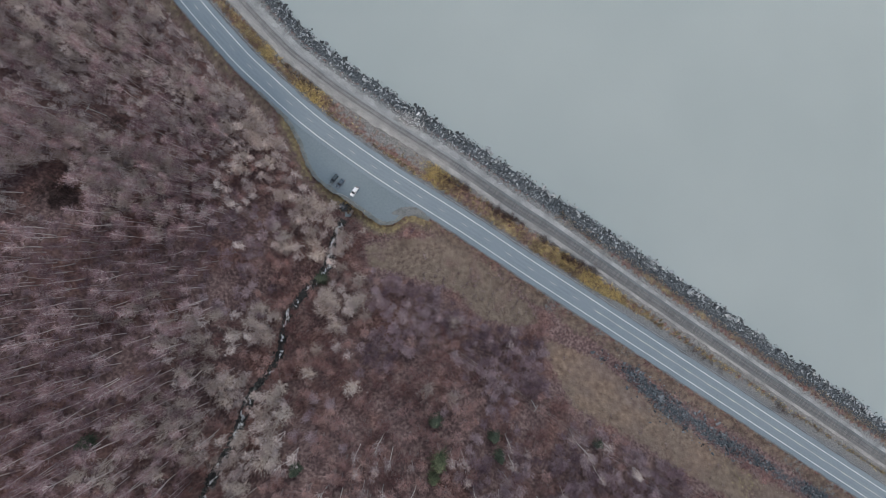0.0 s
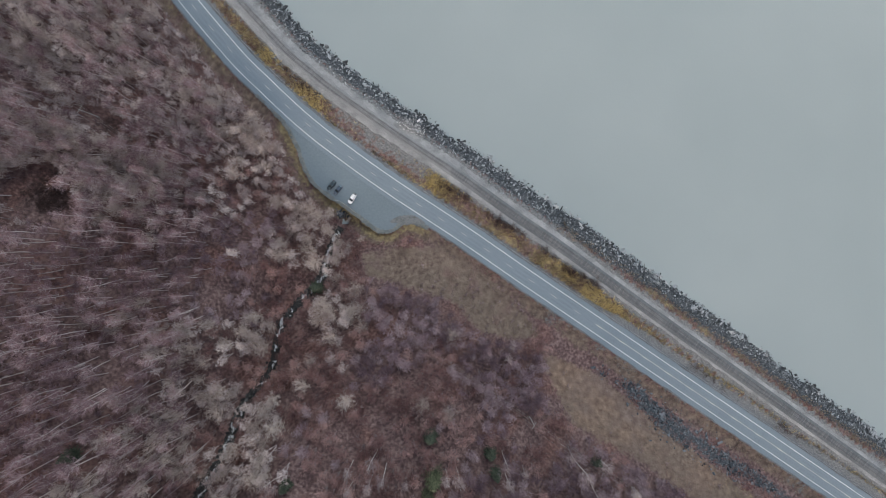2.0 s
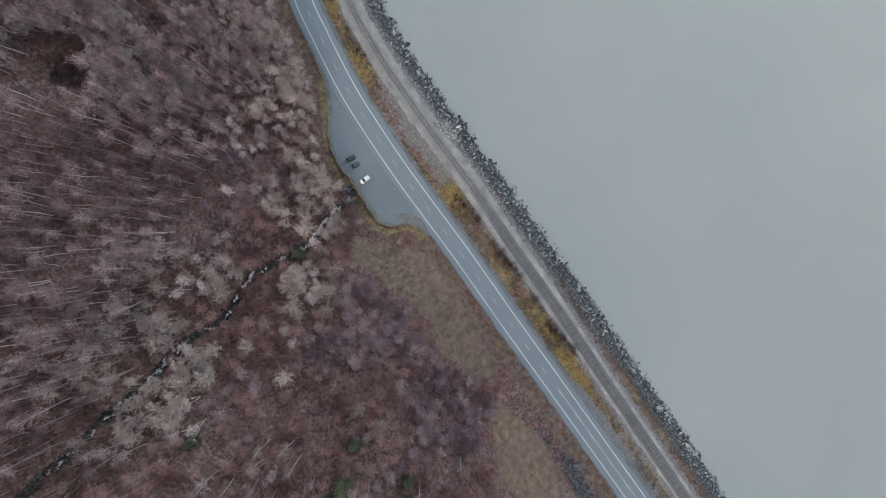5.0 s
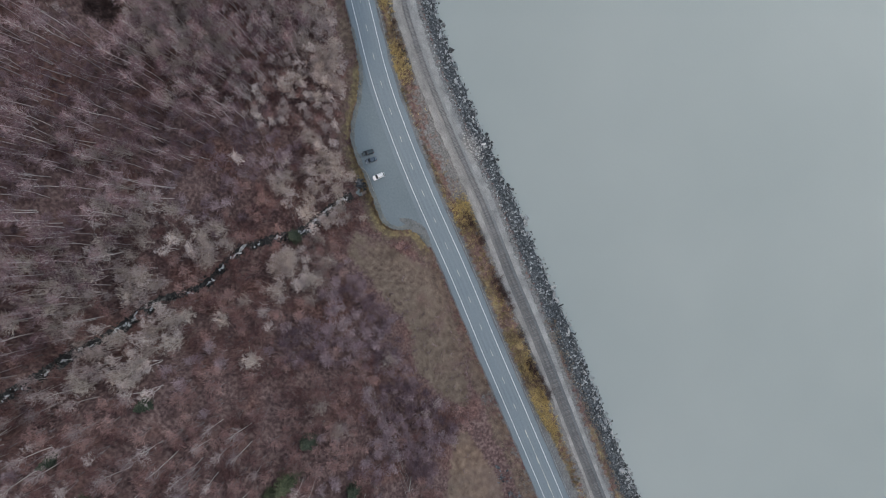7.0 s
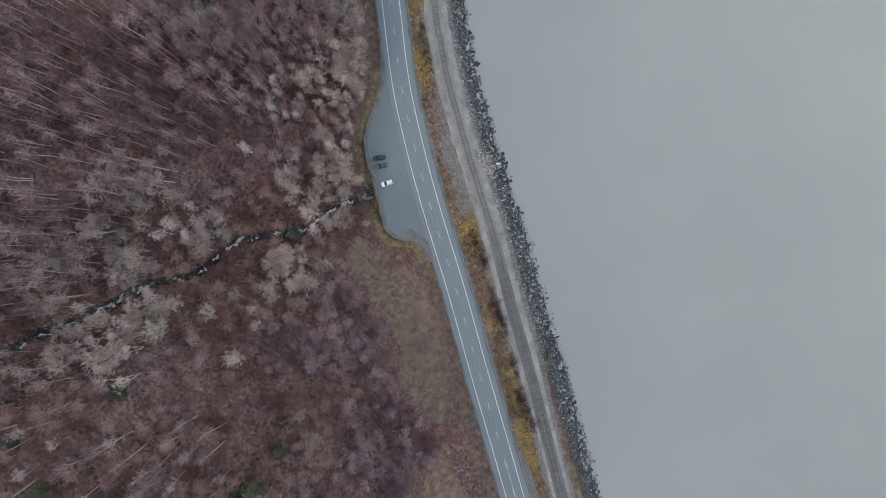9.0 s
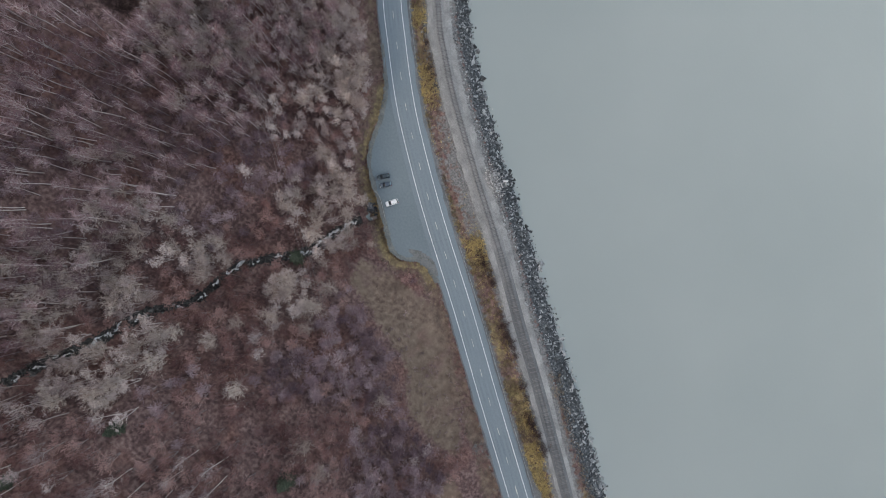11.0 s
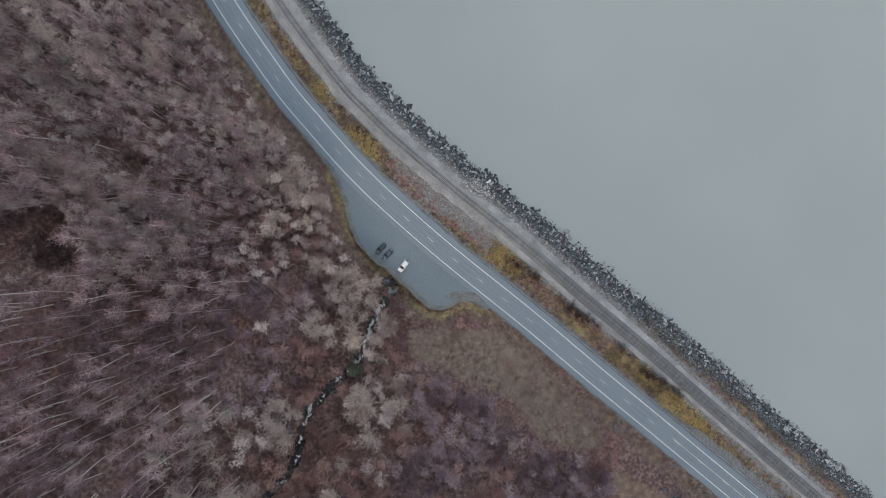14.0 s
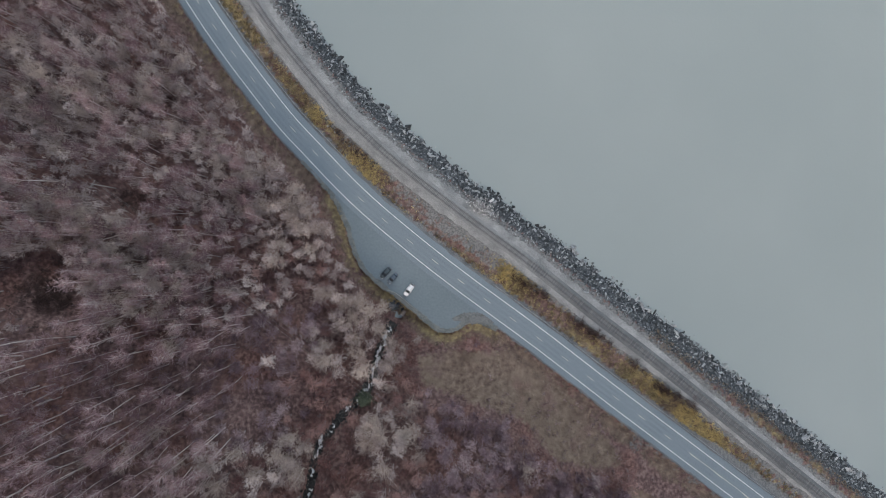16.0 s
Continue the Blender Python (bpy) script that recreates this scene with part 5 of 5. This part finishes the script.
# ---- grass tufts and roadside bushes ----
def tuft(seed, n=14):
    r = np.random.default_rng(seed)
    a = np.c_[r.normal(0, 0.16, (n, 2)), np.zeros(n)]
    b = a + np.c_[r.normal(0, 0.3, (n, 2)), r.uniform(0.3, 0.75, n)]
    v, f = slivers(a, b, 0.09 * np.ones((n, 1)), r)
    return v, f, np.zeros(len(f), int)


TUFTS = [tuft(k) for k in range(8)]


def strip_points(n, lo, hi, seed, y_lo=-118, y_hi=150):
    """Places beside the railway, by distance from it."""
    r = np.random.default_rng(seed)
    k = np.where((track[:, 1] > y_lo) & (track[:, 1] < y_hi))[0]
    k = r.choice(k, n)
    p = track[k, :2] + tn[k] * r.uniform(lo, hi, n)[:, None] + r.uniform(-0.5, 0.5, (n, 2))
    h, e, d, rr = land(p[:, 0], p[:, 1])
    return p, h, d, rr, r


p, h, d, rr, r = strip_points(13000, -14.5, -5.2, 31)
thin = smooth(p[:, 0], -62, -46) * smooth(-p[:, 0], -4, 14)
ok = (d < -PAVED - 1.6 - 2.4 * smooth(p[:, 0], 62, 95) - 0.5 * wobble(p[:, 0], p[:, 1], 4, 2.0)) & (r.uniform(size=len(p)) < (0.35 + 0.65 * smooth(wobble(p[:, 0], p[:, 1], 17, 8.0) + 0.5 * wobble(p[:, 0], p[:, 1], 5, 1.0), -0.5, 0.4)) * (1 - 0.93 * thin * (rr > -11.8)) * (1 - 0.2 * smooth(p[:, 0], 60, 85)) + blobs(p[:, 0], p[:, 1], [(-79, 90, 5), (-65, 73, 5), (-59, 69, 6), (59, -5, 6), (68, -14, 7), (76, -21, 6), (-3, 34, 5)]))
bright = blobs(p[:, 0], p[:, 1], [(-79, 90, 5), (-65, 73, 5), (-59, 69, 6), (59, -5, 6), (68, -14, 7), (76, -21, 6), (-3, 34, 5)])
yellow = bright + wobble(p[:, 0], p[:, 1], 13, 9.0) + r.normal(0, 0.4, len(p)) > -0.4
for sel, nm, mm, lab in ((ok & yellow, "ochre_grass", M_GRASS, "dry yellow grass between the road and the railway"), (ok & ~yellow, "brown_grass", M_GRASS_BROWN, "dead brown grass between the road and the railway")):
    n = int(sel.sum())
    me = scattered(nm, TUFTS, np.c_[p[sel], h[sel]], r.uniform(0, 6.28, n), r.uniform(0.7, 1.6, n) * (1 + 0.5 * bright[sel]), mm, np.clip(0.4 + 0.9 * bright[sel] + 0.35 * wobble(p[sel, 0], p[sel, 1], 6, 9.0) + r.normal(0, 0.2, n), 0, 1))
    tagged(new(nm, me), lab, "grass", kind="stuff")
p, h, d, rr, r = strip_points(2200, 5.4, 10.5, 32, -118, 10)
ok = rr < 10 + wobble(p[:, 0], p[:, 1], 5, 2.0)
n = int(ok.sum())
tagged(new("bank_grass", scattered("bank_grass", TUFTS, np.c_[p[ok], h[ok]], r.uniform(0, 6.28, n), r.uniform(0.6, 1.3, n), M_GRASS_BROWN, np.clip(r.normal(0.6, 0.25, n), 0, 1))), "pale dead grass above the boulders", "grass", kind="stuff")
# uphill verge and the open fields
px, py, h, e, sd, bare, r = spread_points(1.05, 0.5, 33, -0.25)
ok = ((e < 6.5) & (e > 0.5) & (r.uniform(size=len(px)) < 0.8)) | ((bare > 0.4) & (r.uniform(size=len(px)) < 0.12))
ok &= (py > -125) & (py < 150)
by_lot = (np.hypot(px + 46, py - 30) + r.normal(0, 4, len(px)) < 38) & (e < 5.5)
for sel, nm, mm, lab in ((ok & ~by_lot, "verge_grass", M_GRASS_BROWN, "brown dead grass on the uphill verge and clearings"), (by_lot & (r.uniform(size=len(px)) < 0.9), "lot_grass", M_GRASS, "dry ochre grass round the parking lot")):
    n = int(sel.sum())
    me = scattered(nm, TUFTS, np.c_[px[sel], py[sel], h[sel]], r.uniform(0, 6.28, n), r.uniform(0.5, 1.2, n), mm, np.clip((0.5 if mm is M_GRASS_BROWN else 0.25) + 0.3 * wobble(px[sel], py[sel], 8, 3.0) + r.normal(0, 0.2, n), 0, 1))
    tagged(new(nm, me), lab, "grass", kind="stuff")
# dark scrub under the power line, added for the hollow's shade and dark growth
r = np.random.default_rng(43)
q = np.concatenate([np.array([-146.5, 22]) + r.normal(0, 1, (170, 2)) * (3.6, 4.6), np.array([-131, 52]) + r.normal(0, 1, (50, 2)) * (3.5, 2.2)])
tagged(new("hollow_scrub", scattered("hollow_scrub", [as_proto(t) for t in BRUSH], np.c_[q, land(q[:, 0], q[:, 1])[0]], r.uniform(0, 6.28, len(q)), r.uniform(0.6, 1.2, len(q)), [M_TWIG_DARK, M_TWIG_DARK])), "dark leafless scrub added for the shade and dark growth of a hollow on the slope", "scrub", kind="stuff")
# red-brown scrub beside the ledge
k = r.integers(0, len(LEDGE), 260)
q = LEDGE[k, :2] + r.normal(0, 1, (260, 2)) * 2.6
q = q[wobble(q[:, 0], q[:, 1], 6, 1.0) > -0.2]
tagged(new("ledge_scrub", scattered("ledge_scrub", [as_proto(t) for t in BRUSH], np.c_[q, land(q[:, 0], q[:, 1])[0]], r.uniform(0, 6.28, len(q)), r.uniform(0.5, 0.9, len(q)), [M_BARK_DARK, M_TWIG_RED], np.full(len(q), 0.35))), "red-brown scrub growing over the slate cut", "scrub", kind="stuff")
# dark red bushes beside the railway
BUSH = [as_proto(t) for t in BRUSH]
r = np.random.default_rng(41)
spots = []
for (ax, ay), (bx, by), n, w in (((-2.3, 34), (12.5, 27), 60, 0.9), ((21, 19.6), (38, 10.6), 85, 0.85), ((55, -3), (70.5, -11), 95, 0.9), ((-72, 84), (-58, 72.5), 24, 0.7), ((42, 7), (52, 0), 24, 0.8), ((112, -45), (128, -56), 22, 0.8), ((150, -70), (162, -78), 22, 0.8)):
    u = r.uniform(0, 1, n)[:, None]
    spots.append(np.array([[ax, ay]]) * (1 - u) + np.array([[bx, by]]) * u + r.normal(0, w, (n, 2)))
spots = np.concatenate(spots)
hz = land(spots[:, 0], spots[:, 1])[0]
tagged(new("dark_bushes", scattered("dark_bushes", BUSH, np.c_[spots, hz], r.uniform(0, 6.28, len(spots)), r.uniform(0.45, 0.85, len(spots)), [M_TWIG_DARK, M_TWIG_DARK])), "low dark red bushes beside the railway", "bush", kind="stuff")
